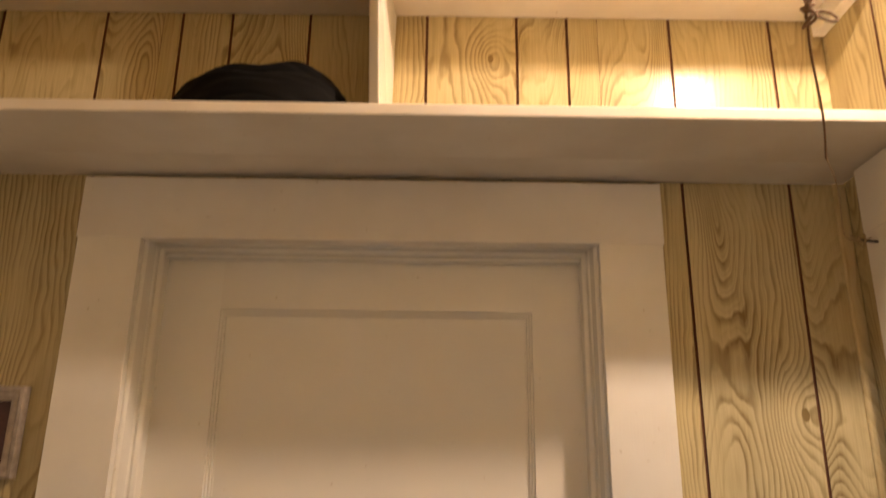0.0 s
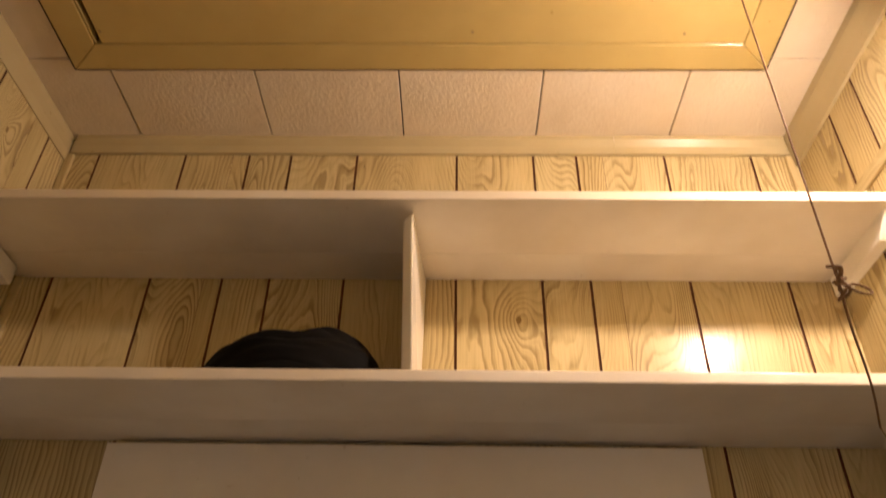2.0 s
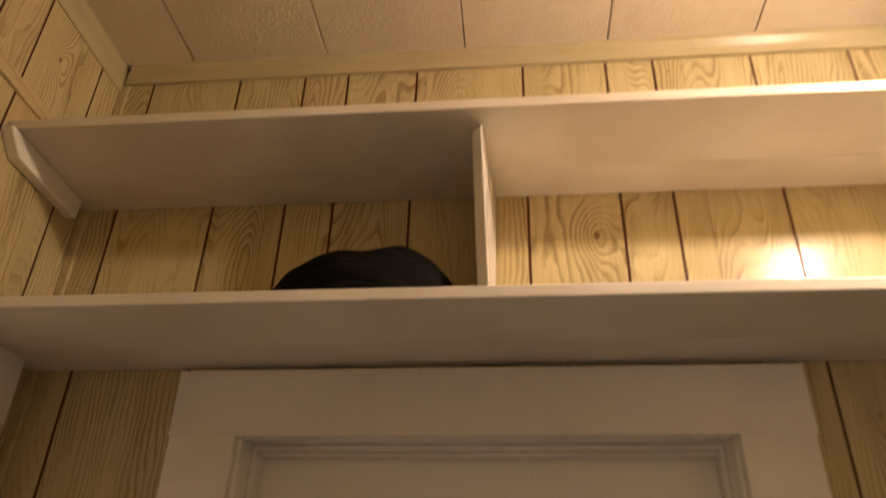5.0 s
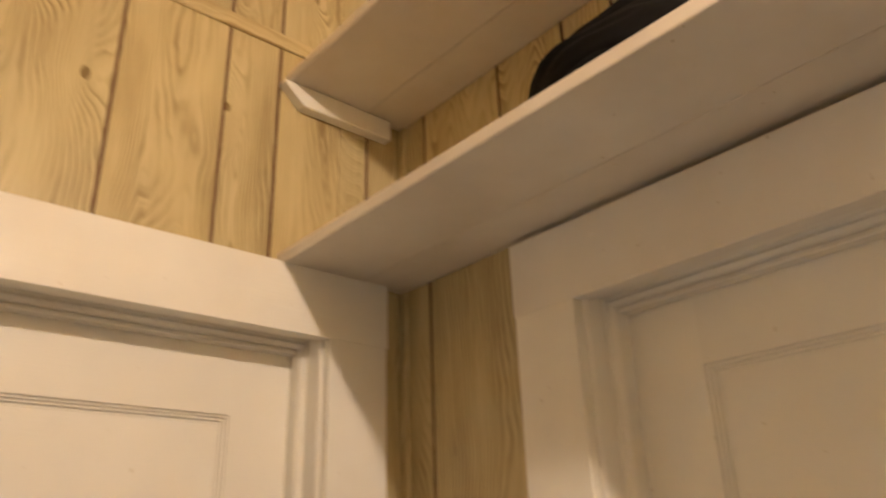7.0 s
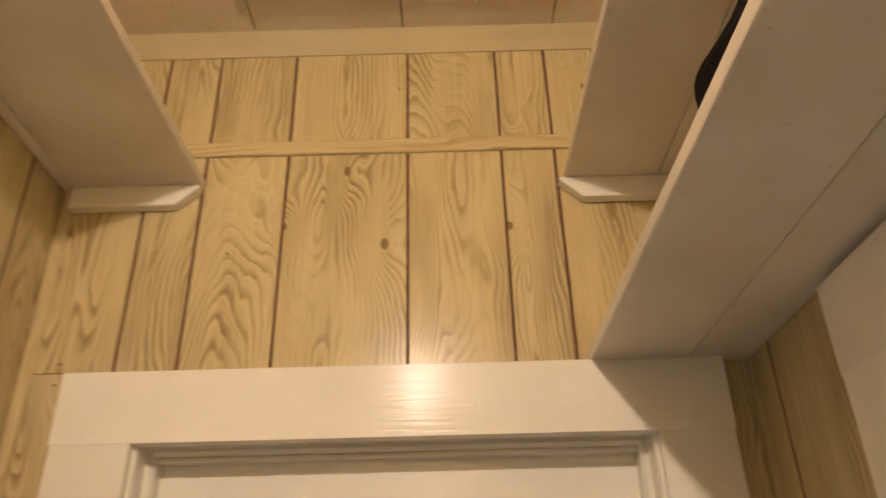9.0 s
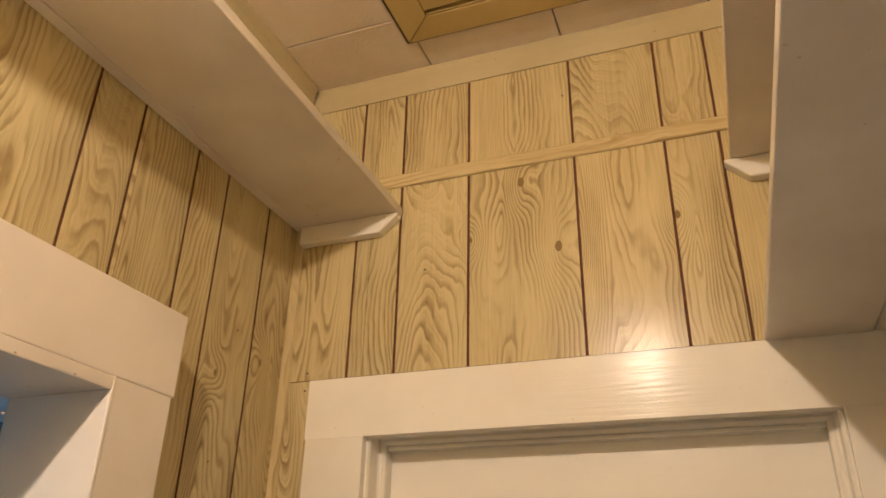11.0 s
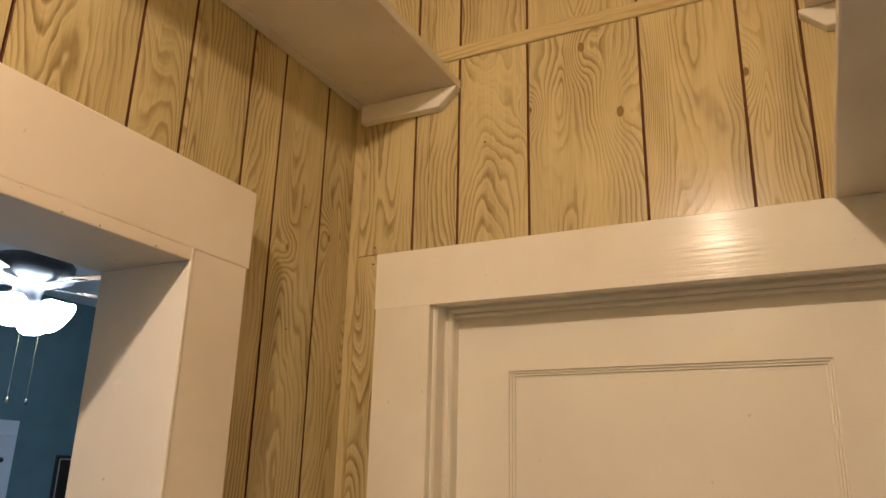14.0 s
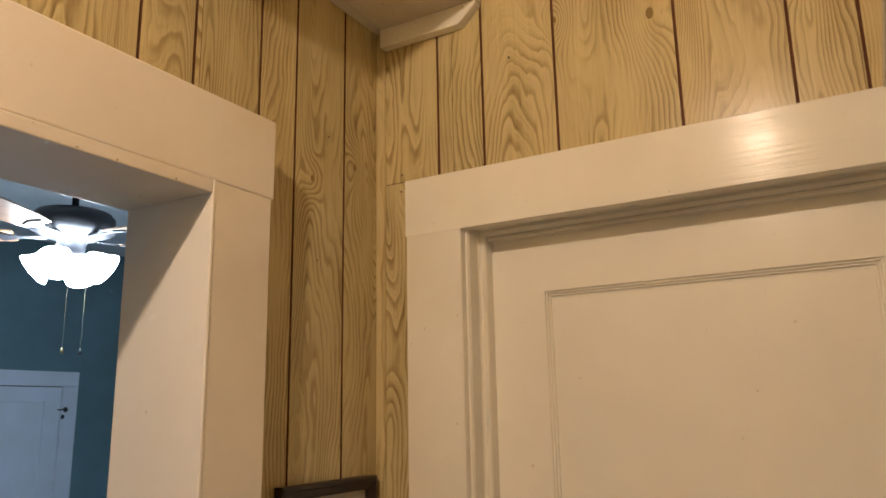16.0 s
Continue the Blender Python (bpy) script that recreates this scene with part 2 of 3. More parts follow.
# ---- mesh helpers ----
def box(bm, x0, x1, y0, y1, z0, z1, bev=0.0, seg=1):
    vs = [bm.verts.new((x, y, z)) for x in (x0, x1) for y in (y0, y1) for z in (z0, z1)]
    faces = [bm.faces.new([vs[i] for i in f]) for f in
             ((0, 1, 3, 2), (4, 6, 7, 5), (0, 4, 5, 1), (2, 3, 7, 6), (0, 2, 6, 4), (1, 5, 7, 3))]
    if bev:
        bmesh.ops.bevel(bm, geom=list({e for f in faces for e in f.edges}), offset=bev, segments=seg, affect="EDGES", profile=0.6)


def prism(bm, outline, axis, a, b, bev=0.0):
    """An outline of (p, q) pairs drawn out along an axis from a to b; p, q are the other two axes in order."""
    def at(p, q, r):
        return {"x": (r, p, q), "y": (p, r, q), "z": (p, q, r)}[axis]
    lo = [bm.verts.new(at(p, q, a)) for p, q in outline]
    hi = [bm.verts.new(at(p, q, b)) for p, q in outline]
    n = len(outline)
    fs = [bm.faces.new(lo[::-1]), bm.faces.new(hi)]
    fs += [bm.faces.new((lo[i], lo[(i + 1) % n], hi[(i + 1) % n], hi[i])) for i in range(n)]
    bmesh.ops.recalc_face_normals(bm, faces=fs)
    if bev:
        bmesh.ops.bevel(bm, geom=list({e for f in fs for e in f.edges}), offset=bev, segments=1, affect="EDGES", profile=0.6)


def lathe(bm, profile, centre, n=20):
    """Rings of (radius, z) about an upright axis."""
    rings = []
    for r, z in profile:
        rings.append([bm.verts.new((centre[0] + r * math.cos(2 * math.pi * i / n), centre[1] + r * math.sin(2 * math.pi * i / n), centre[2] + z)) for i in range(n)])
    for a, b in zip(rings, rings[1:]):
        for i in range(n):
            bm.faces.new((a[i], a[(i + 1) % n], b[(i + 1) % n], b[i]))
    bm.faces.new(rings[0][::-1])
    bm.faces.new(rings[-1])
    bmesh.ops.recalc_face_normals(bm, faces=bm.faces)


def tube(bm, pts, r, n=7):
    pts = [Vector(p) for p in pts]
    rings = []
    for i, p in enumerate(pts):
        d = (pts[min(i + 1, len(pts) - 1)] - pts[max(i - 1, 0)]).normalized()
        side = d.cross(Vector((0.3, 0.9, 0.31))).normalized()
        up = d.cross(side)
        rings.append([bm.verts.new(p + r * (math.cos(2 * math.pi * k / n) * side + math.sin(2 * math.pi * k / n) * up)) for k in range(n)])
    for a, b in zip(rings, rings[1:]):
        for i in range(n):
            bm.faces.new((a[i], a[(i + 1) % n], b[(i + 1) % n], b[i]))
    bm.faces.new(rings[0][::-1])
    bm.faces.new(rings[-1])


def spline(pts, steps=8):
    """A smooth line through the points."""
    pts = [Vector(p) for p in pts]
    out = []
    for i in range(len(pts) - 1):
        p0, p1, p2, p3 = pts[max(i - 1, 0)], pts[i], pts[i + 1], pts[min(i + 2, len(pts) - 1)]
        for s in range(steps):
            t = s / steps
            out.append(0.5 * (2 * p1 + (p2 - p0) * t + (2 * p0 - 5 * p1 + 4 * p2 - p3) * t * t + (3 * p1 - p0 - 3 * p2 + p3) * t ** 3))
    return out + [pts[-1]]


def part(name, bm, material, parent=None, label="", smooth=False, at=(0, 0, 0)):
    me = bpy.data.meshes.new(name)
    bm.to_mesh(me)
    bm.free()
    me.materials.append(material)
    if smooth:
        for f in me.polygons:
            f.use_smooth = True
    ob = new(name, me)
    ob.location = at
    if parent:
        ob.parent = parent
        if parent.type == "EMPTY":
            ob.location = Vector(at) - Vector(parent.location)
    return tagged(ob, label)


def thing(name, base, label, category, group="", kind=""):
    ob = new(name)
    ob.location, ob.empty_display_size = base, 0.05
    return tagged(ob, label, category, group, kind)


# wall frames: u runs along the wall, d into it (negative: proud of it), z up
WALLS = {"n": lambda u, d, z: (u, YN + d, z), "s": lambda u, d, z: (u, YS - d, z),
         "w": lambda u, d, z: (XW - d, u, z), "e": lambda u, d, z: (XE + d, u, z)}


def wbox(bm, wall, u0, u1, d0, d1, z0, z1, bev=0.0, seg=1):
    a, b = WALLS[wall](u0, d0, z0), WALLS[wall](u1, d1, z1)
    box(bm, *sorted((a[0], b[0])), *sorted((a[1], b[1])), z0, z1, bev, seg)


def loft(bm, wall, u0, u1, z0, z1, profile, three=False):
    """Mitred moulding: the rectangle drawn in by each (inset, depth) in turn. three: no sill."""
    rings = []
    for i, d in profile:
        corners = ((u0 + i, z0 if three else z0 + i), (u0 + i, z1 - i), (u1 - i, z1 - i), (u1 - i, z0 if three else z0 + i))
        rings.append([bm.verts.new(WALLS[wall](u, d, z)) for u, z in corners])
    for a, b in zip(rings, rings[1:]):
        for k in range(3 if three else 4):
            bm.faces.new((a[k], a[(k + 1) % 4], b[(k + 1) % 4], b[k]))


# ---- setting ----
def slab(name, wall, u0, u1, opening, thick, top=2.99, mat_=None, label=""):
    """A wall with one opening (u0, u1, z) through it."""
    bm = bmesh.new()
    a, b, zt = opening
    a, b, zt = a - 0.0062, b + 0.0062, zt + 0.0062
    wbox(bm, wall, u0, a, 0.0035, thick, -0.02, top)
    wbox(bm, wall, b, u1, 0.0035, thick, -0.02, top)
    wbox(bm, wall, a, b, 0.0035, thick, zt, top)
    return tagged(part(name, bm, mat_ or M_GROOVE, None, label), kind="structure", category="wall")


N_OPEN, W_OPEN, S_OPEN = (-0.259, 0.545, 2.044), (0.701, 1.500, 2.056), (-0.166, 0.680, 2.018)
N_OUT, W_OUT, S_OUT = (-0.382, 0.669, 2.153), (0.568, 1.626, 2.165), (-0.293, 0.800, 2.168)
E_OPEN, E_OUT = (0.675, 1.478, 2.050), (0.542, 1.600, 2.161)
wall_n = slab("wall_north", "n", XW - 0.13, XE + 0.13, N_OPEN, 0.13, label="hall wall in grooved oak-look panelling round a door")
wall_s = slab("wall_south", "s", XW - 0.13, XE + 0.13, S_OPEN, YS - YS2, label="hall wall in grooved oak-look panelling with an open doorway")
wall_w = slab("wall_west", "w", YS, YN, W_OPEN, 0.13, label="hall end wall in grooved oak-look panelling over a door")
wall_e = slab("wall_east", "e", YS, YN, E_OPEN, 0.13, label="hall end wall in grooved oak-look panelling over a door")

bm = bmesh.new()
box(bm, XW - 0.2, XE + 0.2, YS2 - 0.0, YN + 0.2, -0.05, 0.0)
tagged(part("floor", bm, M_FLOOR, None, "light brown wooden hall floor"), category="floor", kind="structure")

# ceiling: tiles with open joints round the hatch, one mesh
HX0, HX1, HY0, HY1 = -0.579, 0.884, 0.788, 1.444
bm = bmesh.new()
xs = [XW - 0.11] + [-0.511 + 0.3108 * i for i in range(5)] + [XE + 0.06]
ys = [YS - 0.03, 0.803, 1.110, 1.4225, YN + 0.03]
for i in range(len(xs) - 1):
    for j in range(len(ys) - 1):
        for rx0, rx1, ry0, ry1 in ((XW - 1, XE + 1, 1.4225, 9), (XW - 1, XE + 1, -9, 0.803), (XW - 1, HX0 + 0.02, 0.803, 1.4225), (HX1 - 0.02, XE + 1, 0.803, 1.4225)):
            x0, x1, y0, y1 = max(xs[i], rx0), min(xs[i + 1], rx1), max(ys[j], ry0), min(ys[j + 1], ry1)
            if x1 - x0 > 0.012 and y1 - y0 > 0.012:
                g, drop = 0.0016, 0.0012 * math.sin(7.3 * i + 3.1 * j)
                box(bm, x0 + g, x1 - g, y0 + g, y1 - g, ZC + drop, ZC + 0.012, 0.0012)
tagged(part("ceiling", bm, M_TILE, None, "cream textured fibre ceiling tiles with thin dark joints"), category="ceiling", kind="structure")
bm = bmesh.new()
box(bm, XW - 0.13, XE + 0.13, YS2, YN + 0.13, 2.99, 3.06)
for a in ((XW - 0.12, HX0 + 0.02, YS2, YN + 0.1), (HX1 - 0.02, XE + 0.12, YS2, YN + 0.1), (HX0 + 0.02, HX1 - 0.02, YS2, HY0 + 0.02), (HX0 + 0.02, HX1 - 0.02, HY1 - 0.02, YN + 0.1)):
    box(bm, *a, ZC + 0.010, ZC + 0.024)
tagged(part("ceiling_backing", bm, M_TILEGAP, None, "dark boarding above the ceiling tiles"), category="ceiling", kind="structure")

# crown mouldings, mitred at the corners
CROWN = [(0.0, 0.0), (-0.010, 0.0), (-0.012, 0.006), (-0.016, 0.016), (-0.024, 0.026), (-0.027, 0.030), (-0.027, 0.042), (0.0, 0.042)]


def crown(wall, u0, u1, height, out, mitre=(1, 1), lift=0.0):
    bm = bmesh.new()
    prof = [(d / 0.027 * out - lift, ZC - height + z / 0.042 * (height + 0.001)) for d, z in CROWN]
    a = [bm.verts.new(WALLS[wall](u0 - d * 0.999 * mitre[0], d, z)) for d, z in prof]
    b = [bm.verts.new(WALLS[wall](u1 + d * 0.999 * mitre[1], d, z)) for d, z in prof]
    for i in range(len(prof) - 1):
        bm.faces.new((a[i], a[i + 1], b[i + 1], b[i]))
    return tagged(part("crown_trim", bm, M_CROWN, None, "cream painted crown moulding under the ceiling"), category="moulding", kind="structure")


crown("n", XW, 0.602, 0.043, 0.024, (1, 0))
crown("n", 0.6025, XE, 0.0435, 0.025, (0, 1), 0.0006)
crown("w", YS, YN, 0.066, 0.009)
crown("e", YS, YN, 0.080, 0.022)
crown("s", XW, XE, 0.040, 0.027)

# corner strips and the horizontal joint strips
def strip(wall, u0, u1, z0, z1, t=0.007, label="narrow oak-look corner strip"):
    bm = bmesh.new()
    a, b = WALLS[wall](u0, -t, z0), WALLS[wall](u1, 0.002, z1)
    c = [(a[i] + b[i]) / 2 for i in range(3)]
    horizontal = u1 - u0 > z1 - z0
    w, h = (z1 - z0, u1 - u0) if horizontal else (u1 - u0, z1 - z0)
    box(bm, -w / 2, w / 2, -(t + 0.002) / 2, (t + 0.002) / 2, -h / 2, h / 2, 0.0022)
    ob = tagged(part("trim_strip", bm, M_TRIMWOOD, None, label, at=c), category="trim", kind="structure")
    turn = Matrix.Rotation(radians(90) if wall in "we" else 0, 3, "Z") @ (Matrix.Rotation(radians(90), 3, "Y") if horizontal else Matrix.Identity(3))
    ob.rotation_euler = turn.to_euler()
    return ob


strip("w", YS + 0.026, YN - 0.002, 2.593, 2.625, 0.006, "flat oak-look strip over a panel joint")
strip("e", YS + 0.026, YN - 0.002, 2.600, 2.632, 0.006, "flat oak-look strip over a panel joint")
for wall, u0, u1 in (("w", YS, YS + 0.022), ("n", XW, XW + 0.020), ("n", XE - 0.024, XE), ("e", YS, YS + 0.022)):
    strip(wall, u0, u1, 0.0, ZC - 0.044)


# ---- shelves ----
def cleat(wall, u0, u1, parent, up=1, top=SH_UP):
    """A support strip on an end wall, its free end cut on the slant."""
    bm = bmesh.new()
    t, z1, z0 = 0.024, top, top - 0.043
    cut = 0.040
    if up > 0:   # the free end lies at u0
        out = [(u0, z1), (u0, z1 - 0.006), (u0 + cut, z0), (u1, z0), (u1, z1)]
    else:
        out = [(u0, z1), (u0, z0), (u1 - cut, z0), (u1, z1 - 0.006), (u1, z1)]
    a, b = (XW, XW + t) if wall == "w" else (XE - t, XE)
    prism(bm, out, "x", a, b, 0.002)
    part("cleat", bm, M_WHITE, parent, "white painted support strip with a slanted end")


def shelf(name, y0, y1, split, z, label, group):
    """A painted shelf of two boards; y0 is its free edge."""
    s = thing(name, (0.16, (y0 + y1) / 2, z), label, "shelf", group)
    for a, b, dz in ((y0, split, 0.0), (split + (0.0015 if y1 > y0 else -0.0015), y1, 0.0012)):
        bm = bmesh.new()
        box(bm, XW + 0.001, XE - 0.003, min(a, b), max(a, b), z + dz, z + SH_T + dz, 0.0028, 2)
        part("board", bm, M_SHELF, s)
    return s


low = shelf("wall_shelf", 1.414, YN - 0.001, 1.571, SH_LO, "long white painted shelf resting over two door casings", "hall shelves")
high = shelf("wall_shelf", 1.409, YN - 0.001, 1.578, SH_UP, "long white painted upper shelf on slant-ended supports", "hall shelves")
south = shelf("wall_shelf", 0.743, YS + 0.001, 0.512, SH_UP + 0.005, "long white painted shelf above the open doorway", "hall shelves")
cleat("w", 1.398, 1.634, high)
cleat("e", 1.430, 1.660, high)
cleat("w", YS + 0.022, 0.741, south, -1, SH_UP + 0.005)
cleat("e", YS + 0.022, 0.741, south, -1, SH_UP + 0.005)
bm = bmesh.new()
arc = [(1.436 + 0.018 * (1 - math.cos(a)), SH_UP - 0.022 + 0.020 * math.sin(a)) for a in [radians(12 * k) for k in range(8)]]
prism(bm, [(YN - 0.001, SH_UP - 0.001), (YN - 0.001, SH_LO + SH_T + 0.002), (1.444, SH_LO + SH_T + 0.002)] + arc, "x", 0.151, 0.170, 0.0025)
for v in bm.verts:
    v.co.y += 0.95 * (0.170 - v.co.x) * max(0.0, min(1.0, (1.52 - v.co.y) / 0.05))
    v.co.x += (v.co.z - SH_LO) / (SH_UP - SH_LO) * (0.018 * (v.co.y - 1.43) / 0.245 - 0.013)
part("divider", bm, M_WHITE, high, "upright white board holding up the upper shelf")


# ---- doors and casings ----
def casing(wall, outer, inner, name, proud=0.022):
    o0, o1, oz = outer
    i0, i1, iz = inner
    c = tagged(new(name), "white gloss-painted flat door casing", "door casing", kind="structure")
    c.location = WALLS[wall]((o0 + o1) / 2, -0.01, 0)
    bm = bmesh.new()
    wbox(bm, wall, o0, o1, -proud - 0.0003, 0.004, iz - 0.007, oz, 0.0006)
    part("head_casing", bm, M_CASING if wall == "n" else M_CASING_Y, c)
    for a, b in ((o0 + 0.003, i0 - 0.007), (i1 + 0.007, o1 - 0.003)):
        bm = bmesh.new()
        wbox(bm, wall, a, b, -proud, 0.004, 0.0, iz - 0.0070, 0.0006)
        part("side_casing", bm, M_WHITE, c)
    return c


def panel_door(name, wall, inner, label, face=0.070, margins=(0.122, 0.116, 0.130)):
    """A recessed jamb with stops, and a shut door with sunk, moulded panels."""
    i0, i1, iz = inner
    base = WALLS[wall]((i0 + i1) / 2, face, 0)
    jam = tagged(thing(name + "_jamb", base, "white painted door jamb with a rounded stop", "door jamb"), kind="structure")
    bm = bmesh.new()
    loft(bm, wall, i0 - 0.006, i1 + 0.006, 0.0, iz + 0.006, [(-0.004, 0.0), (-0.004, -0.002), (0.0, -0.006), (0.003, -0.0055), (0.006, 0.0), (0.006, 0.034),
                                                   (0.009, 0.038), (0.014, 0.036), (0.019, 0.041), (0.020, 0.046), (0.020, face + 0.002)], True)
    part("jamb", bm, M_WHITE, jam, smooth=False)
    bm = bmesh.new()
    wbox(bm, wall, i0 + 0.0142, i1 - 0.0142, 0.0480, face + 0.001, iz - 0.0220, iz - 0.0143, 0.0015)
    part("head_stop", bm, M_WHITE, jam)
    d = tagged(thing(name, base, label, "door"), kind="structure")
    a, b, top = i0 + 0.012, i1 - 0.012, iz - 0.012
    pa, pb, rail = i0 + margins[0], i1 - margins[1], margins[2] - 0.012
    rows = [(1.125, top - rail), (0.20, 0.985)]
    frame_boxes = [("stile", a, pa, 0.008, top), ("stile", pb, b, 0.008, top), ("rail", pa, pb, top - rail, top), ("rail", pa, pb, 0.985, 1.125), ("rail", pa, pb, 0.008, 0.20)]
    for n, u0, u1, z0, z1 in frame_boxes:
        bm = bmesh.new()
        wbox(bm, wall, u0, u1, face, face + 0.036, z0, z1)
        part(n, bm, M_DOOR, d)
    for z0, z1 in rows:
        bm = bmesh.new()
        wbox(bm, wall, pa - 0.003, pb + 0.003, face + 0.013, face + 0.028, z0 - 0.003, z1 + 0.003)
        part("panel", bm, M_DOOR, d)
        bm = bmesh.new()
        prof = []
        for k in range(3):
            prof += [(0.0045 * k, face + 0.0005 + 0.0042 * k), (0.0045 * k + 0.0006, face + 0.0047 + 0.0042 * k), (0.0045 * k + 0.0038, face + 0.0040 + 0.0042 * k)]
        loft(bm, wall, pa, pb, z0, z1, prof + [(0.0145, face + 0.0131)])
        part("moulding", bm, M_DOOR, d)
    return d


casing("n", N_OUT, N_OPEN, "door_casing_1")
casing("w", W_OUT, W_OPEN, "door_casing_2")
casing("e", E_OUT, E_OPEN, "door_casing_3")
panel_door("door_1", "n", N_OPEN, "closed white painted panel door in the long wall", margins=(0.120, 0.105, 0.115))
panel_door("door_2", "w", W_OPEN, "closed white painted panel door in the end wall")
panel_door("door_3", "e", E_OPEN, "closed white painted panel door in the lamp's wall")

# the open doorway: thick lining boards, a lipped head and side casings
cs = tagged(thing("doorway_casing", (0.22, YS, 0), "white painted lining and casing of an open doorway", "door casing"), kind="structure")
PR = 0.075
bm = bmesh.new()
wbox(bm, "s", S_OUT[0], S_OUT[1], -PR, 0.003, S_OPEN[2] + 0.0195, S_OUT[2], 0.003, 2)
part("head_casing", bm, M_DOORWAY, cs)
bm = bmesh.new()
wbox(bm, "s", S_OPEN[0], S_OPEN[1], -PR - 0.0015, YS - YS2 + 0.012, S_OPEN[2], S_OPEN[2] + 0.019, 0.0022, 2)
part("lip", bm, M_DOORWAY, cs, "thin strip under the head casing with chipped paint")
for a, b, tall in ((S_OUT[0] + 0.006, S_OPEN[0] - 0.0056, S_OPEN[2] + 0.0193), (S_OPEN[1] + 0.0056, S_OUT[1] - 0.006, S_OPEN[2] + 0.0193)):
    bm = bmesh.new()
    wbox(bm, "s", a, b, -PR + 0.001, 0.003, 0.0, tall, 0.0008, 2)
    part("side_casing", bm, M_DOORWAY, cs)
for a, b in ((S_OPEN[0] - 0.0055, S_OPEN[0]), (S_OPEN[1], S_OPEN[1] + 0.0055)):
    bm = bmesh.new()
    wbox(bm, "s", a, b, -PR - 0.001, YS - YS2 + 0.012, 0.0, S_OPEN[2] + 0.02, 0.001)
    part("lining", bm, M_LINING, cs, "painted lining board, lighter than the casing")

# ---- attic hatch and its cord ----
hatch = tagged(thing("attic_hatch", (0.15, 1.11, ZC), "yellowed painted pull-down attic hatch in a mitred frame", "hatch"))
FW = 0.066
for side in range(4):
    bm = bmesh.new()
    o = [(HX0, HY0), (HX1, HY0), (HX1, HY1), (HX0, HY1)]
    i = [(HX0 + FW, HY0 + FW), (HX1 - FW, HY0 + FW), (HX1 - FW, HY1 - FW), (HX0 + FW, HY1 - FW)]
    a, b = side, (side + 1) % 4
    e = 0.0009
    quad = [Vector(o[a]), Vector(o[b]), Vector(i[b]), Vector(i[a])]
    mid = sum(quad, Vector((0, 0))) / 4
    quad = [q + Vector((math.copysign(e, mid.x - q.x) if side in (0, 2) else 0, math.copysign(e, mid.y - q.y) if side in (1, 3) else 0)) for q in quad]
    prism(bm, [tuple(q) for q in quad], "z", 2.897, ZC + 0.02, 0.0018)
    part("frame", bm, M_HATCH, hatch)
bm = bmesh.new()
j = 0.0060
for a in ((HX0 - j, HX1 + j, HY0 - j, HY0 + 0.03), (HX0 - j, HX1 + j, HY1 - 0.03, HY1 + j), (HX0 - j, HX0 + 0.03, HY0 + 0.03, HY1 - 0.03), (HX1 - 0.03, HX1 + j, HY0 + 0.03, HY1 - 0.03)):
    box(bm, *a, 2.9025, 2.9052)
part("joint", bm, M_TILEGAP, hatch, "dark open joint round the hatch frame")
bm = bmesh.new()
box(bm, HX0 + FW + 0.017, HX1 - FW - 0.001, HY0 + FW + 0.003, HY1 - FW - 0.003, 2.8984, 2.906, 0.0004)
part("panel", bm, M_HATCH, hatch, "painted plywood hatch panel")
bm = bmesh.new()
box(bm, HX0 + FW + 0.003, HX0 + FW + 0.006, HY0 + FW + 0.004, HY1 - FW - 0.004, 2.8985, 2.915, 0.0008)
part("edge_strip", bm, M_HATCH, hatch)
for x, y in ((-0.488, 1.008), (-0.486, 1.247), (-0.489, 1.345), (0.267, 1.347), (0.692, 1.352), (0.806, 0.978), (0.726, 1.128)):
    bm = bmesh.new()
    lathe(bm, [(0.0034, 0.0), (0.0032, -0.0008), (0.0012, -0.0012)], (x, y, 2.8986), 10)
    part("screw", bm, M_SCREW, hatch)

cord = thing("pull_cord", (0.697, 1.132, 2.8985), "brown hatch cord with a knot and loop, tied aside", "cord")
KN = Vector((0.694, 1.135, 2.172))
bm = bmesh.new()
tube(bm, spline([(0.697, 1.132, 2.8990), (0.696, 1.133, 2.6), (0.695, 1.134, 2.35), KN], 6), 0.0015)
part("upper_cord", bm, M_CORD, cord)
bm = bmesh.new()
coil = [KN + Vector((0.003 + 0.0095 * math.cos(2.4 * k) * (0.6 + 0.4 * math.sin(k)), 0.009 * math.sin(2.4 * k), 0.014 - 0.0026 * k + 0.007 * math.sin(1.7 * k))) for k in range(16)]
tube(bm, spline(coil, 4), 0.0020, 6)
part("knot", bm, M_CORD, cord)
bm = bmesh.new()
ring = [KN + Vector((0.0235 + 0.0120 * math.cos(a), 0.004 * math.sin(a), -0.018 + 0.0090 * math.sin(a) - 0.003 * math.cos(a))) for a in [2 * math.pi * k / 18 for k in range(19)]]
tube(bm, ring, 0.0017, 6)
part("loop", bm, M_CORD, cord)
bm = bmesh.new()
tube(bm, spline([KN + Vector((0, 0, -0.015)), (0.706, 1.160, 2.120), (0.760, 1.25, 2.085), (0.812, 1.35, 2.070)], 6), 0.0016)
part("lower_cord", bm, M_CORD, cord)
bm = bmesh.new()
tube(bm, spline([(0.812, 1.35, 2.070), (0.860, 1.42, 2.072), (0.908, 1.50, 2.066), (0.932, 1.545, 2.032), (0.948, 1.560, 2.020), (0.985, 1.564, 2.019)], 6), 0.0012)
part("thread", bm, M_THREAD, cord, "thin pale string")
bm = bmesh.new()
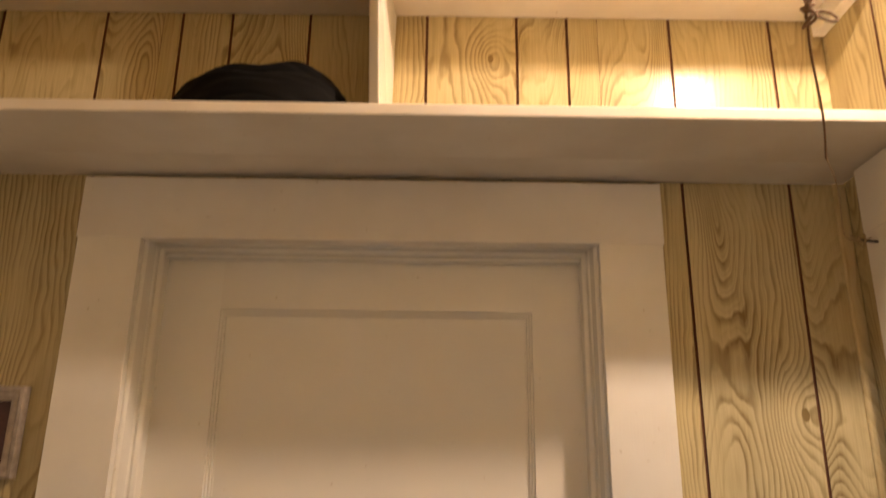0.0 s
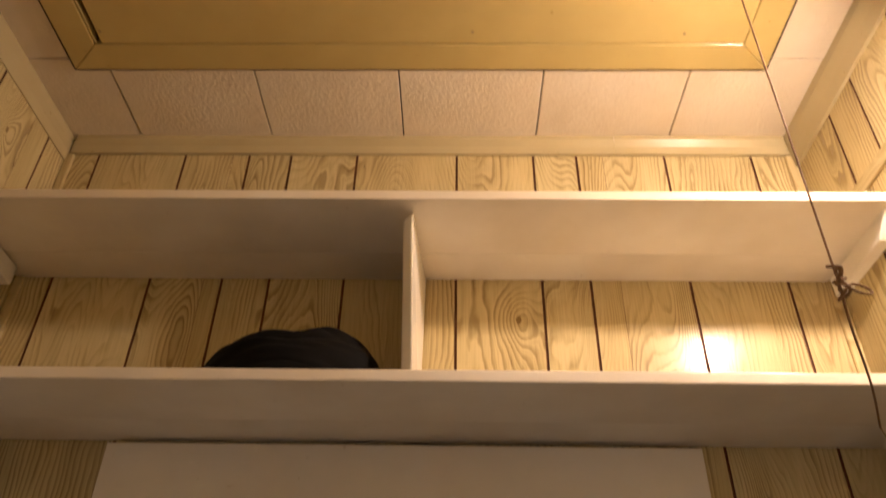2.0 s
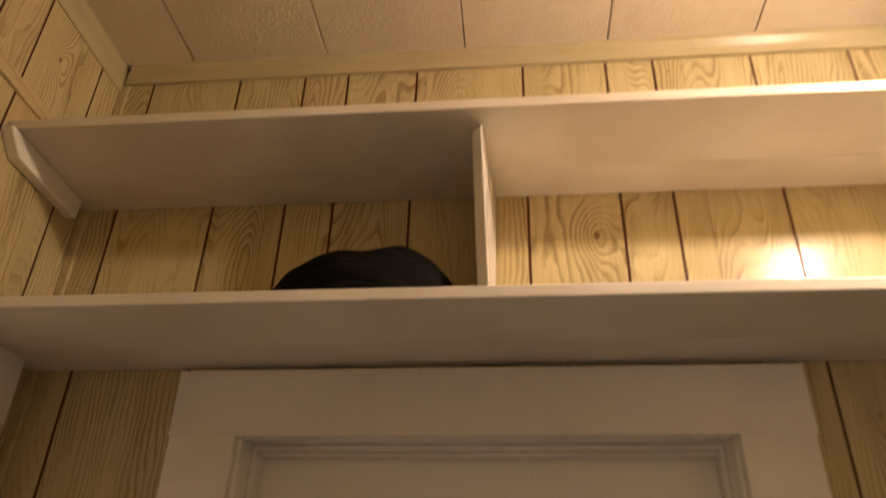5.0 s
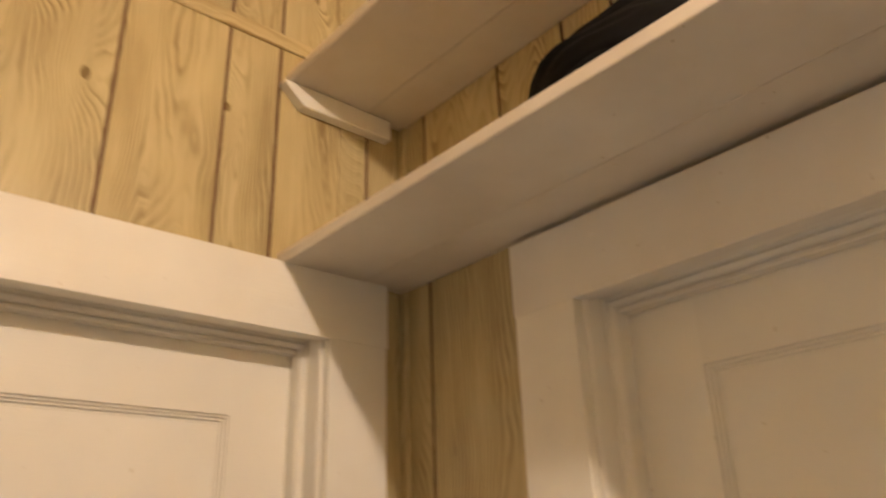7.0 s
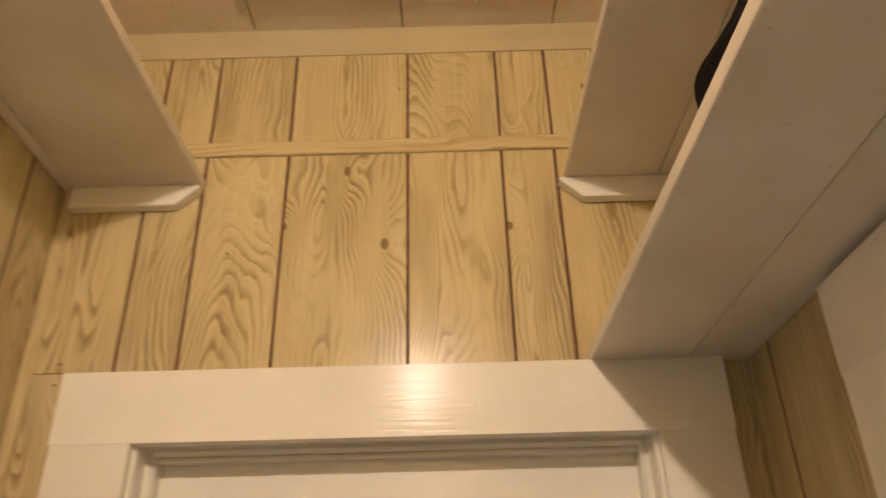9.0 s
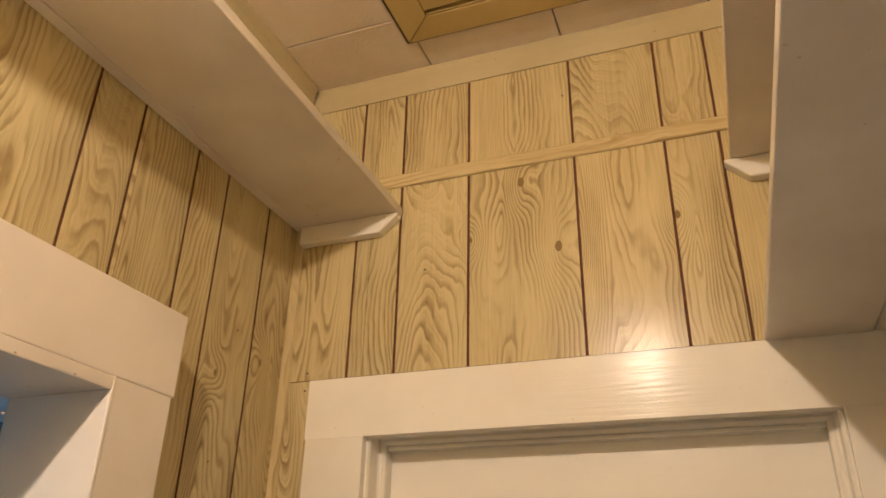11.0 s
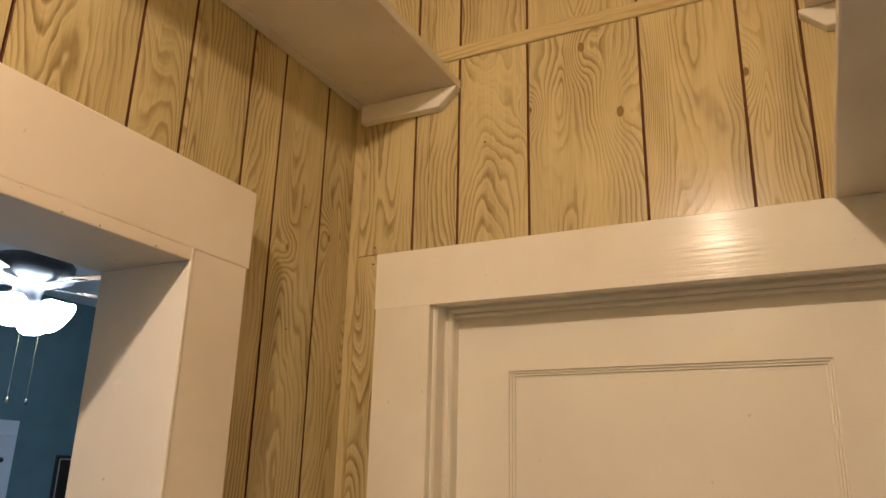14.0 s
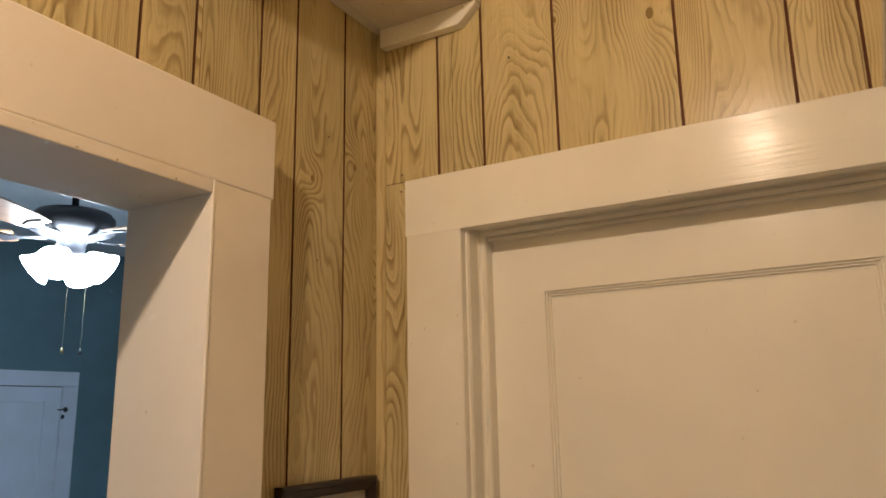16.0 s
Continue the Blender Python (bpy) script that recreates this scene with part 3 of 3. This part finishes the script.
bow = [Vector((0.970, 1.564, 2.020)) + Vector((0.018 * math.sin(k * 1.9) * math.cos(k * 0.7), 0.010 * math.cos(k * 2.3), 0.009 * math.sin(k * 2.9))) for k in range(12)]
tube(bm, spline(bow, 4), 0.0012, 6)
part("bow", bm, M_THREAD, cord, "thin pale string tied in a bow")
hook = thing("hook_nail", (0.993, 1.564, 2.018), "small dark nail in the door casing", "nail")
bm = bmesh.new()
tube(bm, [(0.999, 1.564, 2.018), (0.972, 1.564, 2.020), (0.970, 1.564, 2.020)], 0.0022)
part("shank", bm, M_IRON, hook)

# ---- hall lamp: a bulb standing out from a holder on the end wall ----
LAMP = (0.950, 1.080, 2.667)
lamp = thing("wall_lamp", (XE, LAMP[1], LAMP[2]), "bare lit bulb in a white holder on the panelled wall", "lamp")
for name, profile, m_, label in (
        ("holder", [(0.003, 0.112), (0.020, 0.110), (0.022, 0.060), (0.023, 0.054), (0.021, 0.040), (0.017, 0.039)], M_PORCELAIN, "white porcelain lampholder"),
        ("bulb_collar", [(0.016, 0.050), (0.017, 0.036), (0.026, 0.024), (0.0370, 0.002), (0.0360, 0.0015)], M_PORCELAIN, "white plastic bulb collar"),
        ("bulb", [(0.0300, 0.008), (0.0315, 0.0), (0.0300, -0.011), (0.024, -0.022), (0.013, -0.030), (0.003, -0.0325)], M_BULB, "glowing frosted bulb")):
    bm = bmesh.new()
    lathe(bm, profile, (0, 0, 0), 24)
    piece = part(name, bm, m_, lamp, label, True, LAMP)
    piece.rotation_euler = Euler((0, radians(21), 0), "XYZ")
bm = bmesh.new()
tube(bm, spline([(LAMP[0] + 0.028, LAMP[1], LAMP[2] + 0.092), (LAMP[0] + 0.040, LAMP[1], LAMP[2] + 0.096), (XE - 0.012, LAMP[1], LAMP[2] + 0.098)], 4), 0.008, 12)
part("arm", bm, M_PORCELAIN, lamp, "short white arm", True)
bm = bmesh.new()
lathe(bm, [(0.002, -0.018), (0.030, -0.017), (0.039, -0.008), (0.040, 0.0)], (0, 0, 0), 24)
part("wall_plate", bm, M_PORCELAIN, lamp, "", True, (XE - 0.0005, LAMP[1], LAMP[2] + 0.098)).rotation_euler = Euler((0, radians(90), 0), "XYZ")

# ---- cap on the lower shelf ----
bm = bmesh.new()
bmesh.ops.create_uvsphere(bm, u_segments=96, v_segments=72, radius=1)
for v in bm.verts:
    x, y, z = v.co
    ax = min(abs(x), 0.995)
    full = ((1 - ax ** 1.9) ** 0.80 if x < 0 else (1 - ax ** 3.6) ** 0.68) / math.sqrt(1 - ax * ax)
    h = max(z * full, -0.35)
    crease = math.sin(9.0 * z + 3.0 * x + 1.5 * noise.noise(Vector((x * 1.6, y * 1.6, 2.0))))
    fold = noise.noise(Vector((x * 1.4, y * 2.6 + z * 3.2, 4.0))) * 0.07 + noise.noise(Vector((x * 2.1 + y, y * 5 + z * 7.5, 9.0))) * 0.05
    # two folds run down the front, the cloth below each standing proud
    f1 = z - (0.50 - 0.22 * x + 0.10 * math.sin(3.0 * x))
    f2 = z - (0.98 - 0.75 * x)
    tuck = -0.095 * math.exp(-(f1 / 0.055) ** 2) + 0.045 * math.exp(-((f1 + 0.16) / 0.11) ** 2)
    if 0.15 < x < 0.8:
        tuck += (-0.09 * math.exp(-(f2 / 0.05) ** 2) + 0.04 * math.exp(-((f2 + 0.14) / 0.09) ** 2)) * math.sin((x - 0.15) / 0.65 * math.pi)
    rim = 1.0 + fold + tuck + 0.022 * crease + 0.010 * noise.noise(v.co * 9)
    dip = -0.11 * math.exp(-((x - 0.05) / 0.20) ** 2) * max(z, 0)
    v.co = Vector((0.154 * x * (1 + 0.3 * fold), 0.098 * y * rim, max(0.0, 0.030 + (0.091 * (h + dip)) * (1 + fold * 0.6))))
base = (-0.040, 1.528, SH_LO + SH_T + 0.0005)
cap = thing("cap", base, "crumpled black cloth cap lying on the lower shelf", "cap")
part("crown", bm, M_BLACK, cap, "", True, base)
bm = bmesh.new()
n, rings_ = 72, []
for hgt, out in ((0.0, 0.985), (0.010, 1.02), (0.022, 1.0), (0.027, 0.95), (0.024, 0.90)):
    ring_ = []
    for i in range(n):
        a = 2 * math.pi * i / n
        w = out * (1.0 + 0.025 * noise.noise(Vector((math.cos(a) * 2.5, math.sin(a) * 2.5, hgt * 60))))
        ring_.append(bm.verts.new((0.149 * math.cos(a) * w, 0.096 * math.sin(a) * w, hgt * (1 + 0.35 * noise.noise(Vector((math.cos(a) * 3, math.sin(a) * 3, 2.0)))))))
    rings_.append(ring_)
for a, b in zip(rings_, rings_[1:]):
    for i in range(n):
        bm.faces.new((a[i], a[(i + 1) % n], b[(i + 1) % n], b[i]))
part("band", bm, M_BLACK, cap, "turned-up black cloth band", True, base)


# ---- pictures ----
def picture(name, wall, u0, u1, z0, z1, w, m_frame, m_in, label, mount=0.0):
    p = thing(name, WALLS[wall]((u0 + u1) / 2, -0.004, z0), label, "picture")
    bm = bmesh.new()
    loft(bm, wall, u0, u1, z0, z1, [(0.0, -0.001), (0.0, -0.014), (0.002, -0.018), (w * 0.3, -0.019), (w * 0.45, -0.016), (w * 0.8, -0.014), (w, -0.011), (w, -0.004)])
    part("frame", bm, m_frame, p)
    bm = bmesh.new()
    wbox(bm, wall, u0 + w - 0.002, u1 - w + 0.002, -0.006, -0.001, z0 + w - 0.002, z1 - w + 0.002)
    part("mount", bm, m_in, p)
    return p


picture("picture", "n", -0.575, -0.426, 1.623, 1.773, 0.024, M_SILVER, M_MAROON, "small silver-framed picture with a maroon mount")
picture("picture", "s", -0.660, -0.394, 1.22, 1.590, 0.024, M_DARKFRAME, M_MAT, "dark brown framed picture with a grey mount")

# ---- the lit room beyond the doorway ----
RX0, RX1, RY0, RZ = -3.7, 1.7, -3.55, 2.92
bm = bmesh.new()
box(bm, RX0 - 0.1, RX1 + 0.1, RY0 - 0.1, RY0, -0.02, RZ)
tagged(part("room_wall_south", bm, M_TEAL, None, "dark teal painted room wall"), category="wall", kind="structure")
bm = bmesh.new()
box(bm, RX0 - 0.1, RX0, RY0, YS2, -0.02, RZ)
tagged(part("room_wall_west", bm, M_TEAL, None, "dark teal painted room wall"), category="wall", kind="structure")
bm = bmesh.new()
box(bm, RX1, RX1 + 0.1, RY0, YS2, -0.02, RZ)
tagged(part("room_wall_east", bm, M_TEAL, None, "dark teal painted room wall"), category="wall", kind="structure")
bm = bmesh.new()
box(bm, RX0, S_OPEN[0] - 0.008, YS2 - 0.008, YS2 - 0.001, -0.02, RZ)
box(bm, S_OPEN[1] + 0.008, RX1, YS2 - 0.008, YS2 - 0.001, -0.02, RZ)
box(bm, S_OPEN[0] - 0.008, S_OPEN[1] + 0.008, YS2 - 0.008, YS2 - 0.001, S_OPEN[2] + 0.021, RZ)
box(bm, RX0, XW - 0.13, YS2, YS2 + 0.1, -0.02, RZ)
box(bm, XE + 0.13, RX1, YS2, YS2 + 0.1, -0.02, RZ)
tagged(part("room_wall_north", bm, M_TEAL, None, "dark teal painted room wall round the doorway"), category="wall", kind="structure")
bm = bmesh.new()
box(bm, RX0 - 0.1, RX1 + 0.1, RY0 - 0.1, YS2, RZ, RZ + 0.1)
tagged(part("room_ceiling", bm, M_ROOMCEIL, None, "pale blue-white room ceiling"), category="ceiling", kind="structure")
# floor out of view, pale so that it reflects the fan's light
bm = bmesh.new()
box(bm, RX0 - 0.1, RX1 + 0.1, RY0 - 0.1, YS2 - 0.0001, -0.05, 0.0)
tagged(part("room_floor", bm, M_ROOMFLOOR, None, "unseen room floor, pale grey to bounce light upwards"), category="floor", kind="structure")

# far door with a hook latch; its white carries the room's blue light
DX1, DZ = -2.768, 2.031
rd = tagged(thing("door_4", (DX1 + 0.5, RY0, 0), "closed white panel door in the teal room, blue light in its colour", "door"), kind="structure")
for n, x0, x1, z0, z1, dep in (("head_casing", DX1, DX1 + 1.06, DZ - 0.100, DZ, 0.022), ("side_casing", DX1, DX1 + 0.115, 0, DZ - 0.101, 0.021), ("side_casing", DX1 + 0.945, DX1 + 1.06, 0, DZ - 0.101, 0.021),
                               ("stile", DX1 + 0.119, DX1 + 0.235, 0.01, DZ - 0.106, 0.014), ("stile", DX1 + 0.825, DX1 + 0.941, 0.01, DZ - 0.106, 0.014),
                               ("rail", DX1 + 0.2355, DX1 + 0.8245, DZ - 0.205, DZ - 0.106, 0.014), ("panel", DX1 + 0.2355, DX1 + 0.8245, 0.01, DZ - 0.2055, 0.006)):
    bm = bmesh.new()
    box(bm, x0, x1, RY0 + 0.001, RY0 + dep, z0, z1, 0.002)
    part(n, bm, M_BLUELIT_WHITE, rd)
bm = bmesh.new()
box(bm, DX1 + 0.11, DX1 + 0.95, RY0 + 0.0005, RY0 + 0.003, 0.0, DZ - 0.09)
part("gap", bm, M_DARKFRAME, rd)
bm = bmesh.new()
tube(bm, spline([(DX1 + 0.070, RY0 + 0.026, 1.772), (DX1 + 0.088, RY0 + 0.030, 1.779), (DX1 + 0.118, RY0 + 0.030, 1.774), (DX1 + 0.142, RY0 + 0.022, 1.774)], 4), 0.005)
lathe(bm, [(0.011, 0.016), (0.014, 0.0), (0.010, -0.016)], (DX1 + 0.088, RY0 + 0.026, 1.774), 10)
part("hook_latch", bm, M_IRON, rd, "small dark hook latch across the door joint")
bm = bmesh.new()
lathe(bm, [(0.008, 0.012), (0.011, 0.0), (0.007, -0.016)], (DX1 + 0.104, RY0 + 0.026, 1.728), 10)
part("catch", bm, M_IRON, rd)
rp = thing("picture", (-3.23, RY0, 1.46), "small dark framed picture on the teal wall", "picture")
for n, a, dep, m_ in (("frame", 0.0, 0.016, M_DARKFRAME), ("mount", 0.022, 0.018, M_MAT), ("print", 0.030, 0.0195, M_DARKFRAME)):
    bm = bmesh.new()
    box(bm, -3.36 + a, -3.102 - a, RY0 + 0.001, RY0 + dep, 1.46 + a, 1.82 - a, 0.001)
    part(n, bm, m_, rp)

# ceiling fan with a lit glass light kit
FX, FY = -1.300, -1.50
fan = thing("ceiling_fan", (FX, FY, RZ), "dark bronze ceiling fan with wooden blades and lit glass shades", "ceiling fan")
bm = bmesh.new()
lathe(bm, [(0.07, 0.0), (0.065, -0.035), (0.02, -0.05), (0.014, -0.055), (0.014, -0.355)], (FX, FY, RZ), 18)
part("downrod", bm, M_IRON, fan, smooth=True)
bm = bmesh.new()
lathe(bm, [(0.03, 0.055), (0.145, 0.045), (0.163, 0.025), (0.163, -0.035), (0.12, -0.055), (0.06, -0.07), (0.05, -0.12), (0.07, -0.14), (0.02, -0.16)], (FX, FY, 2.508), 28)
part("motor", bm, M_IRON, fan, smooth=True)
for k in range(5):
    a = radians(24 + 72 * k)
    bm = bmesh.new()
    outline = [(0.22, -0.05), (0.30, -0.062), (0.55, -0.072), (0.63, -0.060), (0.66, -0.02), (0.66, 0.02), (0.63, 0.060), (0.55, 0.072), (0.30, 0.062), (0.22, 0.05)]
    prism(bm, outline, "z", -0.003, 0.003)
    blade = part("blade", bm, M_BLADE, fan, at=(FX, FY, 2.453))
    blade.rotation_euler = Euler((radians(11), 0, a), "XYZ")
    bm = bmesh.new()
    prism(bm, [(0.10, -0.016), (0.20, -0.012), (0.27, -0.040), (0.29, 0.0), (0.27, 0.040), (0.20, 0.012), (0.10, 0.016)], "z", -0.009, -0.0035)
    iron = part("blade_iron", bm, M_IRON, fan, at=(FX, FY, 2.453))
    iron.rotation_euler = Euler((radians(11), 0, a), "XYZ")
for k in range(4):
    a = radians(35 + 90 * k)
    bm = bmesh.new()
    lathe(bm, [(0.020, 0.0), (0.033, -0.013), (0.046, -0.040), (0.057, -0.070), (0.074, -0.098), (0.071, -0.097), (0.026, -0.05)], (0, 0, 0), 18)
    sh = part("glass_shade", bm, M_SHADE, fan, "glowing white bell-shaped glass shade", True, (FX + 0.066 * math.cos(a), FY + 0.066 * math.sin(a), 2.370))
    sh.rotation_euler = Euler((0, radians(-54), a), "XYZ")
for dx, dy, fob in ((-0.045, 0.05, M_IRON), (0.035, 0.05, M_SCREW)):
    bm = bmesh.new()
    tube(bm, [(FX + dx, FY + dy, 2.365), (FX + dx, FY + dy, 2.18), (FX + dx, FY + dy, 1.985)], 0.0006, 6)
    chain = part("pull_chain", bm, M_SCREW, fan, "thin beaded pull chain")
    bm = bmesh.new()
    lathe(bm, [(0.002, 0.010), (0.005, 0.0), (0.006, -0.008), (0.003, -0.014)], (FX + dx, FY + dy, 1.976), 12)
    part("fob", bm, fob, chain, smooth=True)

# ---- chips and small marks on the doorway's head ----
bm = bmesh.new()
for x, w in ((0.047, 0.0020), (-0.008, 0.0012), (-0.100, 0.0016)):
    outline = [(x + w * (math.cos(t) + 0.25 * math.sin(3 * t + x * 40)), S_OPEN[2] + 0.0030 + 0.0014 * math.sin(t) * (1 + 0.3 * math.cos(2 * t))) for t in [2 * math.pi * i / 11 for i in range(11)]]
    prism(bm, outline, "y", YS + PR - 0.0005, YS + PR + 0.0023)
part("chip", bm, M_RAW, cs, "chips in the paint showing bare wood")
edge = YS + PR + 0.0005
# worn bare wood, then a thin dark brown sheet further along the underside
for patch_label, material, pieces in (("patch of worn bare wood under the lintel", M_RAW, ((0.262, 0.304, 0.006), (0.296, 0.362, 0.034))), ("thin dark brown sheet under the lintel", M_LINTEL_DARK, ((0.345, 0.670, 0.080),))):
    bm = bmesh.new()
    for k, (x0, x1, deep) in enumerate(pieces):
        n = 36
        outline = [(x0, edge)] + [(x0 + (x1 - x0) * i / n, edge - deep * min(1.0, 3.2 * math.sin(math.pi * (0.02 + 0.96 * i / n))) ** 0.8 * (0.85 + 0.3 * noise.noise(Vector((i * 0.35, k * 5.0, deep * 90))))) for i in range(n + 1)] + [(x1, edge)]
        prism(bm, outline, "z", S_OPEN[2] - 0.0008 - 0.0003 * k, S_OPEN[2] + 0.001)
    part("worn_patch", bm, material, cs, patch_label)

# nail heads in the panelling, a splinter of paint and a filled nail hole on the casings
for ob_, wall, u, z in ((wall_n, "n", -0.368, 2.816), (wall_n, "n", 0.022, 2.829), (wall_n, "n", 0.544, 2.829), (wall_w, "w", 1.104, 2.750), (wall_w, "w", 0.800, 2.386),
                        (wall_w, "w", 0.548, 2.188), (wall_w, "w", 0.546, 2.152), (wall_s, "s", -0.492, 1.982), (wall_s, "s", -0.520, 2.232)):
    bm = bmesh.new()
    lathe(bm, [(0.0021, 0.0012), (0.0018, -0.0004), (0.0008, -0.0008)], (0, 0, 0), 8)
    head = part("nail_head", bm, M_IRON, ob_, at=WALLS[wall](u, 0.0, z))
    head.rotation_euler = Euler((radians(90), 0, radians({"n": 180, "s": 0, "w": 90}[wall])), "XYZ")


# ---- panelling boards, each a piece of its wall ----
def boards(wall_ob, wall, ends, grooves, opening, splits=(), gap=0.0046, reach=(0.0, ZC + 0.004)):
    edges = [ends[0]] + [g for g in grooves if ends[0] < g < ends[1]] + [ends[1]]
    o0, o1, oz = opening[0] - 0.03, opening[1] + 0.03, opening[2] + 0.03
    cuts_z = [reach[0], *splits, reach[1]]
    for a, b in zip(edges, edges[1:]):
        for z0, z1 in zip(cuts_z, cuts_z[1:]):
            pieces = []
            for u0, u1 in ((a, min(b, o0)), (max(a, o0), min(b, o1)), (max(a, o1), b)):
                if u1 - u0 > 0.004:
                    inside = u0 >= o0 - 1e-6 and u1 <= o1 + 1e-6
                    low_z = max(z0, oz) if inside else z0
                    if z1 - low_z > 0.01:
                        pieces.append((u0, u1, low_z, z1, u0 == a, u1 == b))
            for u0, u1, p0, p1, ga, gb in pieces:
                l, r = (u0 + gap / 2 if ga else u0), (u1 - gap / 2 if gb else u1)
                w, h, c = (r - l) / 2, (p1 - p0) / 2 - (0.0007 if splits else 0), 0.0004
                vs = [(x, 0.006, z) for x, z in ((-w, -h), (w, -h), (w, h), (-w, h))]
                vs += [(x, 0.0005, z) for x, z in ((-w, -h), (w, -h), (w, h), (-w, h))]
                vs += [(x, 0.0, z) for x, z in ((-w + c, -h), (w - c, -h), (w - c, h), (-w + c, h))]
                fs = [(8, 9, 10, 11)] + [(k, (k + 1) % 4, 4 + (k + 1) % 4, 4 + k) for k in range(4)] + [(4 + k, 4 + (k + 1) % 4, 8 + (k + 1) % 4, 8 + k) for k in range(4)]
                me = bpy.data.meshes.new("board")
                me.from_pydata(vs, [], fs)
                me.materials.append(M_PANEL)
                me.materials.append(M_GROOVE)
                for f in list(me.polygons)[1:]:
                    f.material_index = 1
                ob = new("board", me)
                ob.parent = wall_ob
                ob.location = WALLS[wall]((l + r) / 2, 0.0, (p0 + p1) / 2)
                ob.rotation_euler = (0, 0, radians({"n": 0, "s": 180, "w": 90, "e": -90}[wall]))


boards(wall_n, "n", (XW, XE), [-0.602, -0.380, 0.717, 0.917], N_OPEN, reach=(0.0, SH_LO + 0.005))
boards(wall_n, "n", (XW, XE), [-0.608, -0.402, -0.251, -0.152, 0.003, 0.236, 0.414, 0.514, 0.718, 0.918], N_OPEN, reach=(SH_LO + 0.0055, ZC + 0.004))
boards(wall_w, "w", (YS, YN), [0.637, 0.740, 0.894, 1.120, 1.2975, 1.398, 1.592], W_OPEN, (2.172, 2.608))
boards(wall_e, "e", (YS, YN), [0.62, 0.72, 0.87, 1.10, 1.25, 1.405, 1.505], E_OPEN, (2.604,))
boards(wall_s, "s", (XW, XE), [-0.569, -0.423, -0.329, -0.184, -0.082, 0.113, 0.265, 0.37, 0.52, 0.75, 0.92], S_OPEN)
